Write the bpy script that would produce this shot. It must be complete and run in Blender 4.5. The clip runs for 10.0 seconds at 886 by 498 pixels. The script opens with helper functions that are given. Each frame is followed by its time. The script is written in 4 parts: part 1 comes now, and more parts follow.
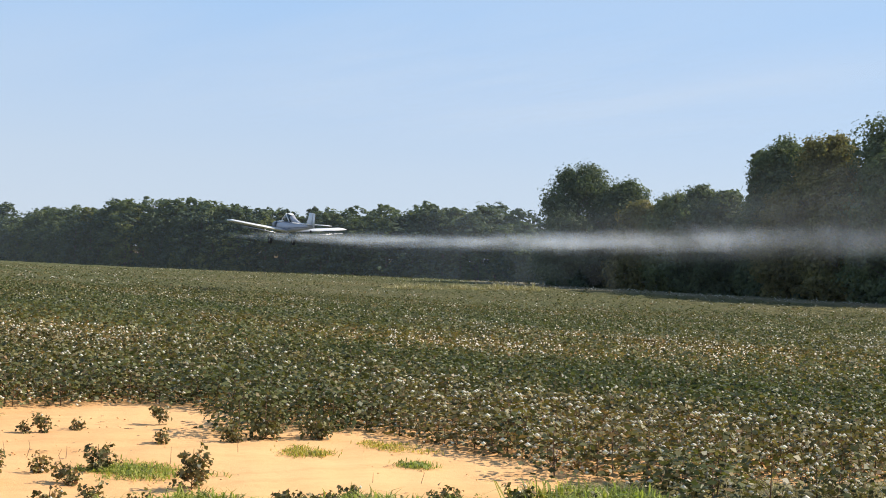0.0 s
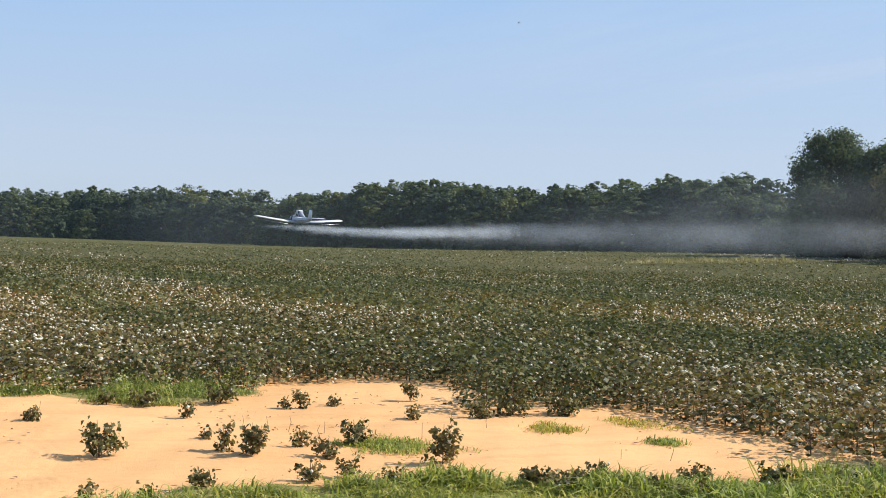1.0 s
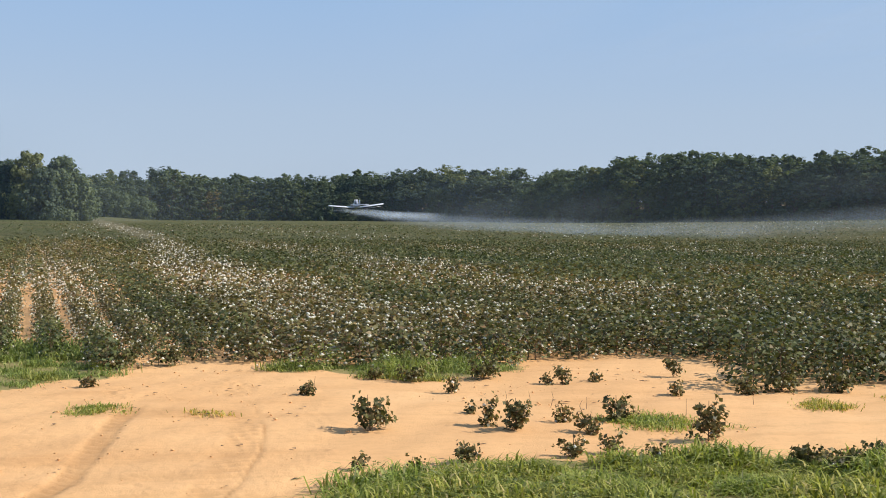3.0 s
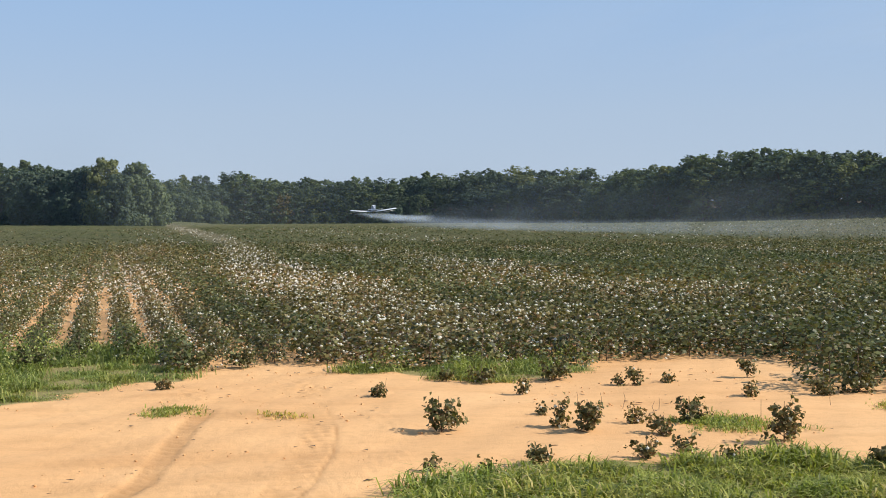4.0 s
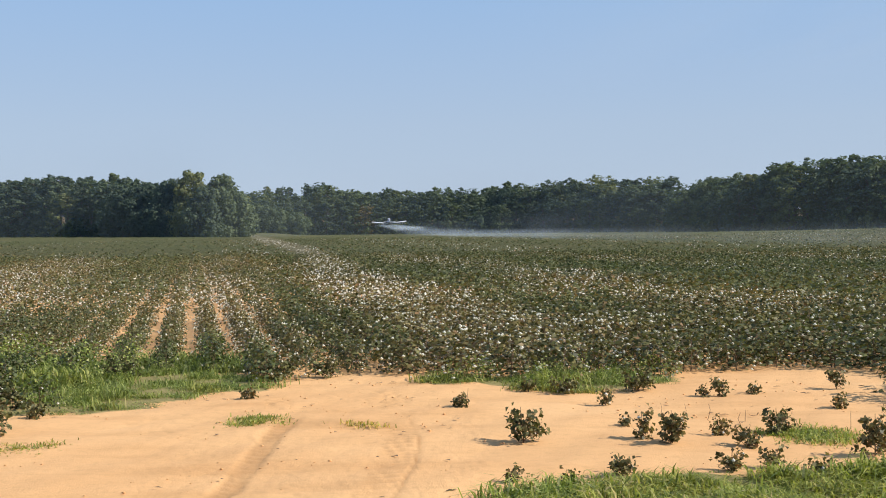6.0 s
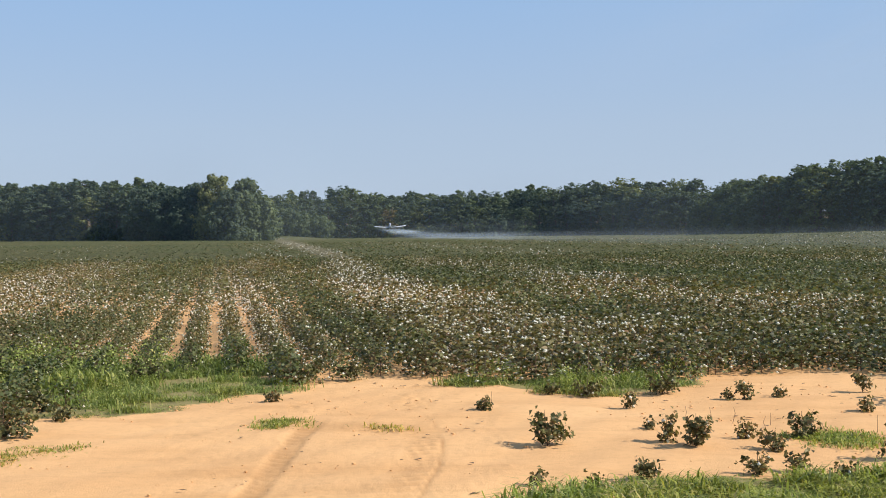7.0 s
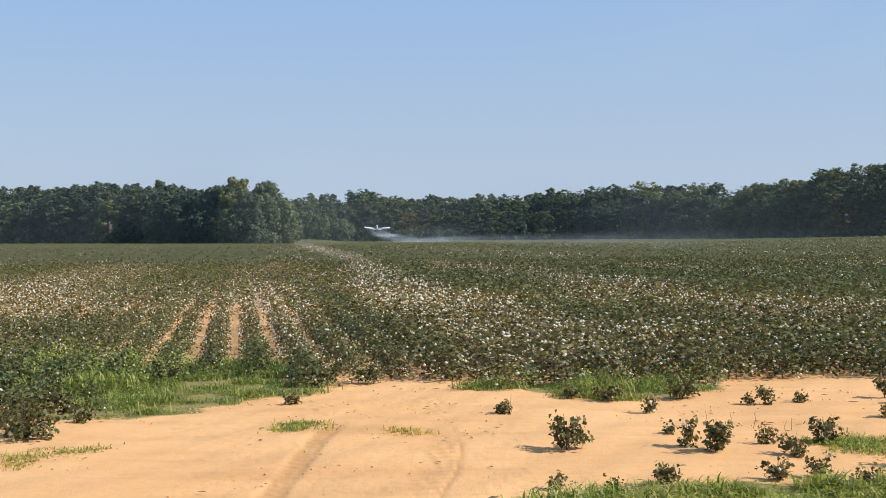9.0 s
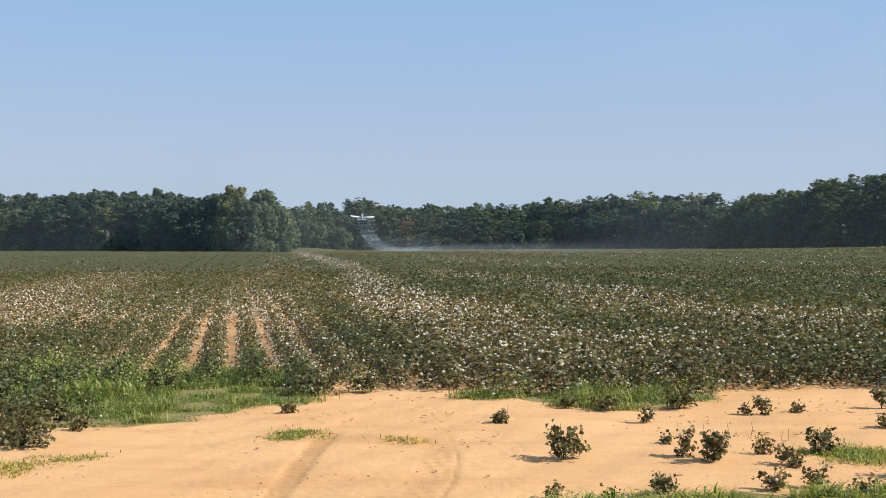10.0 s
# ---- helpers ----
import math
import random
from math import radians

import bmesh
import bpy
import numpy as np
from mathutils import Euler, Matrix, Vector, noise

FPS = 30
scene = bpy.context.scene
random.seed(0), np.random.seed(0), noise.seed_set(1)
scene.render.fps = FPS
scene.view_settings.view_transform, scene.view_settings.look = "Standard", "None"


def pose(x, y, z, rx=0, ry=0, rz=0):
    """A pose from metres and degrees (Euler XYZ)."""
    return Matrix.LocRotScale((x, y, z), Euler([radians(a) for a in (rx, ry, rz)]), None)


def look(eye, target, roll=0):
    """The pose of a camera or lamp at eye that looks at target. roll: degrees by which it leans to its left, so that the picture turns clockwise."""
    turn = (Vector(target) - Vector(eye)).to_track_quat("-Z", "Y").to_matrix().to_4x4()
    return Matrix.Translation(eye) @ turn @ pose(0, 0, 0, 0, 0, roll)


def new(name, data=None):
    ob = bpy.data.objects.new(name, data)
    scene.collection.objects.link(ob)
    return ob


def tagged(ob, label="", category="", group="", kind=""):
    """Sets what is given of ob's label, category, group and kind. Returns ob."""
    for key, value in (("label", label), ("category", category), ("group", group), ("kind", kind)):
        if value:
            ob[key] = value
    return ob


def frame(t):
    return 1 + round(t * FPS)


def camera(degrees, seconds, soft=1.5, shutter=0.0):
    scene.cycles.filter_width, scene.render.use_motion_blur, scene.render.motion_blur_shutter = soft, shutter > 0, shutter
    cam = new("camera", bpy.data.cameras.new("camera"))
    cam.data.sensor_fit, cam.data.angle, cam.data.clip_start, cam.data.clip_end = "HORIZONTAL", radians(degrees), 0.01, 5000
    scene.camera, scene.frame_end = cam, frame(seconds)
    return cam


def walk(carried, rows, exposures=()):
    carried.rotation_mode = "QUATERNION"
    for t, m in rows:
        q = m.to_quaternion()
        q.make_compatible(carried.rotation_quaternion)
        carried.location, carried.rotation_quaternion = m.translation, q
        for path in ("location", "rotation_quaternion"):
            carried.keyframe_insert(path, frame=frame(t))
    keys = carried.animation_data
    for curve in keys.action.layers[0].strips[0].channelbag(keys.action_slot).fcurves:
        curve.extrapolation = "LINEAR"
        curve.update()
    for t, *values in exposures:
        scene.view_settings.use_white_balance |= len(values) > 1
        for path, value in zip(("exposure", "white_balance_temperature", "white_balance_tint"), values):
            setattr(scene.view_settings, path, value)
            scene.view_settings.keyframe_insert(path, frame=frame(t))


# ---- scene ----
cam = camera(40.5, 10.0, soft=1.0)
EYE = (0.0, 0.0, 2.6)
# seconds, yaw, pitch, roll in degrees
TURNS = [
    (0.0, -31.923, 1.732, 3.125), (0.5, -25.426, 0.710, 2.362), (1.0, -20.473, 0.139, 1.752),
    (1.5, -16.947, -0.428, 1.408), (2.0, -13.805, -0.944, 1.134), (2.5, -10.712, -1.171, 0.706),
    (4.0, -4.915, -1.154, -0.362), (4.5, -3.700, -1.026, -0.515), (5.0, -2.579, -0.824, -0.537),
    (5.5, -1.806, -0.720, -0.510), (7.0, 0.075, -0.480, -0.748), (7.5, 0.232, -0.429, -0.579),
    (8.0, 0.435, -0.416, -0.460), (8.5, 0.928, -0.432, -0.548), (9.0, 1.013, -0.309, -0.584),
    (9.5, 0.970, -0.029, -0.596), (10.0, 0.888, 0.117, -0.368)]


def turned(yaw, pitch, roll):
    y, p = radians(yaw), radians(pitch)
    ahead = Vector((-math.sin(y) * math.cos(p), math.cos(y) * math.cos(p), math.sin(p)))
    return look(EYE, Vector(EYE) + 10 * ahead, roll)


walk(cam, [(t, turned(a, b, c)) for t, a, b, c in TURNS], [(0.0, 0.46, 6950, 11), (0.5, 0.42, 6850, 11), (1.0, 0.36, 6700, 11), (2.0, 0.19, 6550, 10), (3.0, 0.14, 6500, 10), (10.0, 0.14, 6450, 10)])

# ---- light ----
SUN_AZ, SUN_EL = 103.0, 37.0
world = bpy.data.worlds.new("world")
scene.world = world
world.use_nodes = True
wt = world.node_tree
sky = wt.nodes.new("ShaderNodeTexSky")
sky.sky_type = "NISHITA"
sky.sun_disc = False
sky.sun_elevation, sky.sun_rotation = radians(SUN_EL), radians(SUN_AZ)
sky.altitude, sky.air_density, sky.dust_density, sky.ozone_density = 100, 1.0, 0.3, 2.0
back = wt.nodes["Background"]
back.inputs["Strength"].default_value = 0.105
haze = wt.nodes.new("ShaderNodeMix")  # summer haze: periwinkle at the horizon, bluer higher up, thinning towards the zenith
haze.data_type = "RGBA"
way = wt.nodes.new("ShaderNodeTexCoord")
height = wt.nodes.new("ShaderNodeSeparateXYZ")
wt.links.new(way.outputs["Generated"], height.inputs[0])
tone = wt.nodes.new("ShaderNodeValToRGB")
share = wt.nodes.new("ShaderNodeValToRGB")
for node, stops in ((tone, [(0.0, (0.390, 0.474, 0.610)), (0.09, (0.372, 0.472, 0.625)), (0.22, (0.280, 0.442, 0.690)), (0.6, (0.23, 0.38, 0.62))]),
                    (share, [(0.0, (0.88, 0.88, 0.88)), (0.25, (0.85, 0.85, 0.85)), (0.8, (0.35, 0.35, 0.35))])):
    ends = node.color_ramp.elements
    ends[0].position, ends[0].color = stops[0][0], (*stops[0][1], 1)
    ends[1].position, ends[1].color = stops[-1][0], (*stops[-1][1], 1)
    for p, c in stops[1:-1]:
        ends.new(p).color = (*c, 1)
    wt.links.new(height.outputs[2], node.inputs["Fac"])
bright = wt.nodes.new("ShaderNodeVectorMath")
bright.operation = "SCALE"
bright.inputs["Scale"].default_value = 10.0
wt.links.new(tone.outputs["Color"], bright.inputs[0])
wt.links.new(share.outputs["Color"], haze.inputs[0])
wt.links.new(bright.outputs[0], haze.inputs[7])
wt.links.new(sky.outputs["Color"], haze.inputs[6])
wt.links.new(haze.outputs[2], back.inputs["Color"])
sun = new("sun", bpy.data.lights.new("sun", "SUN"))
sun.data.energy, sun.data.angle, sun.data.color = 4.9, radians(0.55), (1.0, 0.94, 0.84)
sa, se = radians(SUN_AZ), radians(SUN_EL)
sun.matrix_world = look((300 * math.sin(sa) * math.cos(se), 300 * math.cos(sa) * math.cos(se), 300 * math.sin(se)), (0, 0, 0))
scene.cycles.transparent_max_bounces = 200


# ---- materials ----
def material(name, rough=0.8, base=(0.5, 0.5, 0.5), metal=0.0):
    m = bpy.data.materials.new(name)
    m.use_nodes = True
    t = m.node_tree
    b = t.nodes["Principled BSDF"]
    b.inputs["Roughness"].default_value = rough
    b.inputs["Metallic"].default_value = metal
    b.inputs["Base Color"].default_value = (*base, 1)
    return m, t, b


def ramp(t, source, stops):
    r = t.nodes.new("ShaderNodeValToRGB")
    r.color_ramp.elements[0].position, r.color_ramp.elements[0].color = stops[0][0], (*stops[0][1], 1)
    r.color_ramp.elements[1].position, r.color_ramp.elements[1].color = stops[-1][0], (*stops[-1][1], 1)
    for p, c in stops[1:-1]:
        r.color_ramp.elements.new(p).color = (*c, 1)
    t.links.new(source, r.inputs["Fac"])
    return r.outputs["Color"]


def grain(t, scale, detail=4, rough=0.6, stretch=None, coord="Object"):
    c = t.nodes.new("ShaderNodeTexCoord")
    n = t.nodes.new("ShaderNodeTexNoise")
    n.inputs["Scale"].default_value, n.inputs["Detail"].default_value, n.inputs["Roughness"].default_value = scale, detail, rough
    src = c.outputs[coord]
    if stretch:
        mp = t.nodes.new("ShaderNodeMapping")
        mp.inputs["Scale"].default_value = stretch
        t.links.new(src, mp.inputs["Vector"])
        src = mp.outputs["Vector"]
    t.links.new(src, n.inputs["Vector"])
    return n.outputs["Fac"]


def mixed(t, kind, fac, a, b):
    m = t.nodes.new("ShaderNodeMix")
    m.data_type, m.blend_type = "RGBA", kind
    for sock, v in ((m.inputs[0], fac), (m.inputs[6], a), (m.inputs[7], b)):
        if hasattr(v, "is_output"):
            t.links.new(v, sock)
        elif isinstance(v, tuple):
            sock.default_value = (*v, 1)
        else:
            sock.default_value = v
    return m.outputs[2]


def bumped(t, b, height, strength, distance):
    n = t.nodes.new("ShaderNodeBump")
    n.inputs["Strength"].default_value, n.inputs["Distance"].default_value = strength, distance
    t.links.new(height, n.inputs["Height"])
    t.links.new(n.outputs["Normal"], b.inputs["Normal"])


def attribute(t, name):
    n = t.nodes.new("ShaderNodeAttribute")
    n.attribute_name = name
    return n.outputs["Fac"]


def leafy(name, stops, tint=(), through_light=0.35, rough=0.55, gloss=0.22):
    """Foliage: colour by leaf (its island) and by plant (attribute tint); light shines through."""
    m, t, b = material(name, rough)
    isl = t.nodes.new("ShaderNodeNewGeometry").outputs["Random Per Island"]
    col = ramp(t, isl, stops)
    if tint:
        col = mixed(t, "MULTIPLY", 1.0, col, ramp(t, attribute(t, "tint"), tint))
    t.links.new(col, b.inputs["Base Color"])
    b.inputs["Specular IOR Level"].default_value = gloss
    tr = t.nodes.new("ShaderNodeBsdfTranslucent")
    t.links.new(mixed(t, "MULTIPLY", 1.0, col, (1.0, 1.08, 0.55)), tr.inputs["Color"])
    mx = t.nodes.new("ShaderNodeMixShader")
    mx.inputs[0].default_value = through_light
    t.links.new(b.outputs[0], mx.inputs[1])
    t.links.new(tr.outputs[0], mx.inputs[2])
    t.links.new(mx.outputs[0], t.nodes["Material Output"].inputs["Surface"])
    return m


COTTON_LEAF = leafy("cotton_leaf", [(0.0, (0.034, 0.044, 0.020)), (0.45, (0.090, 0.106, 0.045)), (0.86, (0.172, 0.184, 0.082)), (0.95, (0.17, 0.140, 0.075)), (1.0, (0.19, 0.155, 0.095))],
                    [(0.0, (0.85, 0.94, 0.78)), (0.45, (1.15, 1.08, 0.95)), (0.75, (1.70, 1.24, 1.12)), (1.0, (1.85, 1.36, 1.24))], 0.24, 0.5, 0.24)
BOLL = leafy("cotton_lint", [(0.0, (0.62, 0.55, 0.46)), (0.4, (0.84, 0.78, 0.70)), (1.0, (0.93, 0.90, 0.85))], through_light=0.3, rough=0.95)
STEM = material("cotton_stem", 0.85, (0.12, 0.07, 0.04))[0]
GRASS = leafy("grass_blade", [(0.0, (0.12, 0.16, 0.035)), (0.5, (0.30, 0.36, 0.075)), (0.85, (0.46, 0.50, 0.14)), (1.0, (0.50, 0.45, 0.24))],
              [(0.0, (1, 1, 1)), (1.0, (1.7, 1.15, 1.0))], 0.4)
WEED = leafy("weed_leaf", [(0.0, (0.12, 0.155, 0.04)), (0.5, (0.25, 0.31, 0.08)), (0.85, (0.38, 0.43, 0.13)), (1.0, (0.45, 0.43, 0.19))],
             [(0.0, (1, 1, 1)), (1.0, (1.6, 1.2, 1.0))], 0.35)
STRAW = leafy("dry_grass", [(0.0, (0.26, 0.23, 0.13)), (0.5, (0.42, 0.37, 0.23)), (1.0, (0.55, 0.49, 0.34))], through_light=0.3, rough=0.8)
TREE_STOPS = [(0.0, (0.094, 0.116, 0.080)), (0.5, (0.116, 0.139, 0.094)), (0.9, (0.136, 0.160, 0.107)), (1.0, (0.152, 0.175, 0.115))]
TREE_TINT = [(0.0, (0.72, 0.82, 0.86)), (0.35, (0.95, 1.0, 0.94)), (0.75, (1.36, 1.36, 1.02)), (0.93, (1.8, 1.55, 0.95)), (1.0, (1.9, 1.15, 0.85))]
TREE_LEAF = leafy("tree_leaf", TREE_STOPS, TREE_TINT, 0.36, 0.7, 0.1)


def make_bark():
    m, t, b = material("bark", 0.9)
    t.links.new(ramp(t, grain(t, 6, 6, 0.7, (1, 1, 0.15)), [(0.3, (0.07, 0.05, 0.035)), (0.7, (0.2, 0.16, 0.12))]), b.inputs["Base Color"])
    return m


BARK = make_bark()


def make_soil():
    """Orange sand, with damp or trodden streaks, and the field's soil beyond."""
    m, t, b = material("sandy_soil", 0.95)
    big = grain(t, 0.16, 7, 0.62)
    fine = grain(t, 9.0, 6, 0.7)
    streak = grain(t, 0.9, 5, 0.6, (0.35, 1.6, 1))
    col = ramp(t, big, [(0.3, (0.70, 0.385, 0.170)), (0.55, (0.80, 0.465, 0.216)), (0.75, (0.85, 0.525, 0.26))])
    col = mixed(t, "MULTIPLY", 0.34, col, ramp(t, streak, [(0.33, (0.72, 0.64, 0.56)), (0.5, (1, 1, 1))]))
    col = mixed(t, "MULTIPLY", 0.42, col, ramp(t, fine, [(0.25, (0.72, 0.70, 0.66)), (0.5, (1, 1, 1)), (0.8, (1.06, 1.06, 1.06))]))
    col = mixed(t, "MIX", attribute(t, "trodden"), col, (0.52, 0.275, 0.115))
    col = mixed(t, "MIX", attribute(t, "turf"), col, mixed(t, "MIX", fine, (0.13, 0.15, 0.045), (0.30, 0.27, 0.12)))
    col = mixed(t, "MIX", attribute(t, "litter"), col, mixed(t, "MIX", fine, (0.05, 0.045, 0.025), (0.11, 0.09, 0.05)))  # litter on the woods' floor, darkened so gaps between trees look shaded
    t.links.new(col, b.inputs["Base Color"])
    b.inputs["Specular IOR Level"].default_value = 0.105
    bumped(t, b, mixed(t, "MIX", 0.5, fine, grain(t, 45, 3)), 0.5, 0.03)
    return m


SOIL = make_soil()


def make_canopy():
    """The closed far crop, where single plants are too small to tell."""
    m, t, b = material("far_crop", 0.9)
    patch = grain(t, 0.02, 5, 0.65)
    mid = grain(t, 1.1, 7, 0.8, (1, 0.6, 1))
    col = ramp(t, mid, [(0.32, (0.065, 0.070, 0.030)), (0.48, (0.125, 0.128, 0.056)), (0.62, (0.175, 0.168, 0.078)), (0.72, (0.34, 0.31, 0.20))])
    col = mixed(t, "MULTIPLY", 0.8, col, ramp(t, patch, [(0.35, (0.85, 0.95, 0.85)), (0.55, (1.05, 1.0, 1)), (0.7, (1.5, 1.25, 1.2))]))
    col = mixed(t, "MIX", attribute(t, "white"), col, (0.36, 0.29, 0.20))
    t.links.new(col, b.inputs["Base Color"])
    b.inputs["Specular IOR Level"].default_value = 0.1
    bumped(t, b, mid, 1.0, 0.9)
    return m


CANOPY = make_canopy()


def make_mist(name, density, lumps):
    m = bpy.data.materials.new(name)
    m.use_nodes = True
    t = m.node_tree
    t.nodes.remove(t.nodes["Principled BSDF"])
    uv = t.nodes.new("ShaderNodeUVMap")
    sp = t.nodes.new("ShaderNodeSeparateXYZ")
    t.links.new(uv.outputs[0], sp.inputs[0])

    def op(kind, a, b=None):
        n = t.nodes.new("ShaderNodeMath")
        n.operation = kind
        for s, v in zip(n.inputs, (a, b)):
            if v is None:
                continue
            if hasattr(v, "is_output"):
                t.links.new(v, s)
            else:
                s.default_value = v
        return n.outputs[0]

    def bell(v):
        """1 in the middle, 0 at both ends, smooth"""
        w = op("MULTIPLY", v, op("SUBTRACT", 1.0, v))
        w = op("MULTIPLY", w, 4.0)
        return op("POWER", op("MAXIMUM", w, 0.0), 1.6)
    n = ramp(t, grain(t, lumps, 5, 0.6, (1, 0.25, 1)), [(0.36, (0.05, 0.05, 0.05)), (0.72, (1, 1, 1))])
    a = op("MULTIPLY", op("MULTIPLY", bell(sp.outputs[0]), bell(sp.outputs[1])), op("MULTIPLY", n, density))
    d = t.nodes.new("ShaderNodeBsdfDiffuse")
    tl = t.nodes.new("ShaderNodeBsdfTranslucent")
    for s in (d, tl):
        s.inputs["Color"].default_value = (0.80, 0.87, 0.95, 1)
    half = t.nodes.new("ShaderNodeMixShader")
    t.links.new(d.outputs[0], half.inputs[1])
    t.links.new(tl.outputs[0], half.inputs[2])
    clear = t.nodes.new("ShaderNodeBsdfTransparent")
    mx = t.nodes.new("ShaderNodeMixShader")
    t.links.new(a, mx.inputs[0])
    t.links.new(clear.outputs[0], mx.inputs[1])
    t.links.new(half.outputs[0], mx.inputs[2])
    t.links.new(mx.outputs[0], t.nodes["Material Output"].inputs["Surface"])
    return m


MIST_DENSE = make_mist("spray_dense", 0.28, 0.45)
MIST_THIN = make_mist("spray_thin", 0.092, 0.3)
MIST_HAZE = make_mist("spray_haze", 0.042, 0.22)
MIST_FAINT = make_mist("spray_faint", 0.022, 0.16)

# bluish sheet materials that lighten the woods behind, standing in for distance haze
HAZE_SHEET, NEAR_HAZE_SHEET = make_mist("haze_sheet", 0.080, 0.004), make_mist("near_haze_sheet", 0.026, 0.02)
for node in [*HAZE_SHEET.node_tree.nodes, *NEAR_HAZE_SHEET.node_tree.nodes]:
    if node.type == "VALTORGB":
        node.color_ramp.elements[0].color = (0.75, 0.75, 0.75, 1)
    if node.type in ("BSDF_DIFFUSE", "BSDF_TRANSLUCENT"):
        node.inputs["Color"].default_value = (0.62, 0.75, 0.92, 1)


def paint(name, c, rough=0.3, metal=0.0):
    m, t, b = material(name, rough, c, metal)
    g = grain(t, 3.0, 6, 0.7)
    t.links.new(ramp(t, g, [(0.3, tuple(0.88 * v for v in c)), (0.6, c)]), b.inputs["Base Color"])
    return m


WHITE = paint("white_paint", (0.82, 0.82, 0.82))
GREY = paint("light_grey_paint", (0.40, 0.41, 0.47))
DARK = paint("dark_paint", (0.06, 0.065, 0.08))
STEEL = paint("steel", (0.4, 0.4, 0.42), 0.4, 0.9)
RUBBER = paint("rubber", (0.03, 0.03, 0.03), 0.8)
CANOPY_GLASS = material("tinted_glazing", 0.05, (0.05, 0.07, 0.08))[0]


def make_cloud():
    """Thin ice cloud: white flecks that mostly let the sky through."""
    m = make_mist("thin_cloud", 0.36, 0.0016)
    return m


CLOUD = make_cloud()


# ---- building helpers ----
def smooth(a, b, v):
    v = np.clip((v - a) / (b - a), 0, 1)
    return v * v * (3 - 2 * v)


def ground_z(x, y):
    """Flat by the camera, rising gently to the woods, sooner on the east side."""
    x, y = np.asarray(x, float), np.asarray(y, float)
    r = np.hypot(x, y)
    z = 4.5 * np.clip((r - 30) / 590, 0, 1.25) ** 1.15 * smooth(-150, 60, y)
    z = z - 1.5 * smooth(320, 520, r) * smooth(-78, -52, x) * (1 - smooth(105, 140, x)) * smooth(0, 200, y)  # a shallow dip before the far woods
    z = z - 0.75 * smooth(240, 360, r) * smooth(105, 140, x) * (1 - smooth(196, 240, x)) * smooth(220, 300, y)
    z = z + 16.0 * smooth(680, 1050, r)
    return z + 1.9 * smooth(55, 128, x) * (1 - smooth(170, 380, y)) * smooth(-150, 60, y)


def gz(x, y):
    return float(ground_z(x, y))


def mesh_from(name, verts, faces, mats=(), index=None, tint=None, uv=None, flat=True):
    """faces: an array (n, 3) or (n, 4), or a list of such arrays; tint: a value a vertex."""
    groups = [np.asarray(g, np.int32) for g in (faces if isinstance(faces, list) else [faces]) if len(g)]
    me = bpy.data.meshes.new(name)
    verts = np.asarray(verts, np.float32)
    me.vertices.add(len(verts))
    me.vertices.foreach_set("co", verts.ravel())
    sizes = np.concatenate([np.full(len(g), g.shape[1], np.int32) for g in groups])
    me.loops.add(int(sizes.sum()))
    me.loops.foreach_set("vertex_index", np.concatenate([g.ravel() for g in groups]))
    me.polygons.add(len(sizes))
    me.polygons.foreach_set("loop_start", np.concatenate([[0], np.cumsum(sizes)[:-1]]).astype(np.int32))
    for m in mats:
        me.materials.append(m)
    if index is not None:
        me.polygons.foreach_set("material_index", np.asarray(index, np.int32))
    if not flat:
        me.polygons.foreach_set("use_smooth", np.ones(len(sizes), bool))
    for key, values in (tint or {}).items():
        a = me.attributes.new(key, "FLOAT", "POINT")
        a.data.foreach_set("value", np.asarray(values, np.float32))
    if uv is not None:
        me.uv_layers.new(name="UVMap").data.foreach_set("uv", np.asarray(uv, np.float32).ravel())
    me.update(calc_edges=True)
    return me


def part(name, bm, mat, parent, label="", soft=True):
    me = bpy.data.meshes.new(name)
    bmesh.ops.recalc_face_normals(bm, faces=bm.faces)
    bm.to_mesh(me)
    bm.free()
    me.materials.append(mat)
    if soft:
        me.polygons.foreach_set("use_smooth", np.ones(len(me.polygons), bool))
    ob = new(name, me)
    ob.parent = parent
    return tagged(ob, label)


class Pile:
    """Gathers copies of template meshes into one mesh. A template: verts, [(faces, material number), ...]."""

    def __init__(self):
        self.v, self.f, self.m, self.t, self.n = [], {3: [], 4: []}, {3: [], 4: []}, [], 0

    def add(self, template, at, yaw=0.0, size=(1, 1, 1), tint=0.5):
        v, faces = template
        c, s = math.cos(yaw), math.sin(yaw)
        w = np.empty_like(v)
        w[:, 0] = (c * v[:, 0] - s * v[:, 1]) * size[0] + at[0]
        w[:, 1] = (s * v[:, 0] + c * v[:, 1]) * size[1] + at[1]
        w[:, 2] = v[:, 2] * size[2] + at[2]
        self.v.append(w)
        self.t.append(np.full(len(v), tint, np.float32))
        for f, k in faces:
            self.f[f.shape[1]].append(f + self.n)
            self.m[f.shape[1]].append(np.full(len(f), k, np.int32))
        self.n += len(v)

    def mesh(self, name, mats):
        fs = [np.concatenate(self.f[k]) for k in (3, 4) if self.f[k]]
        ix = np.concatenate([np.concatenate(self.m[k]) for k in (3, 4) if self.m[k]])
        return mesh_from(name, np.concatenate(self.v), fs, mats, ix, {"tint": np.concatenate(self.t)})


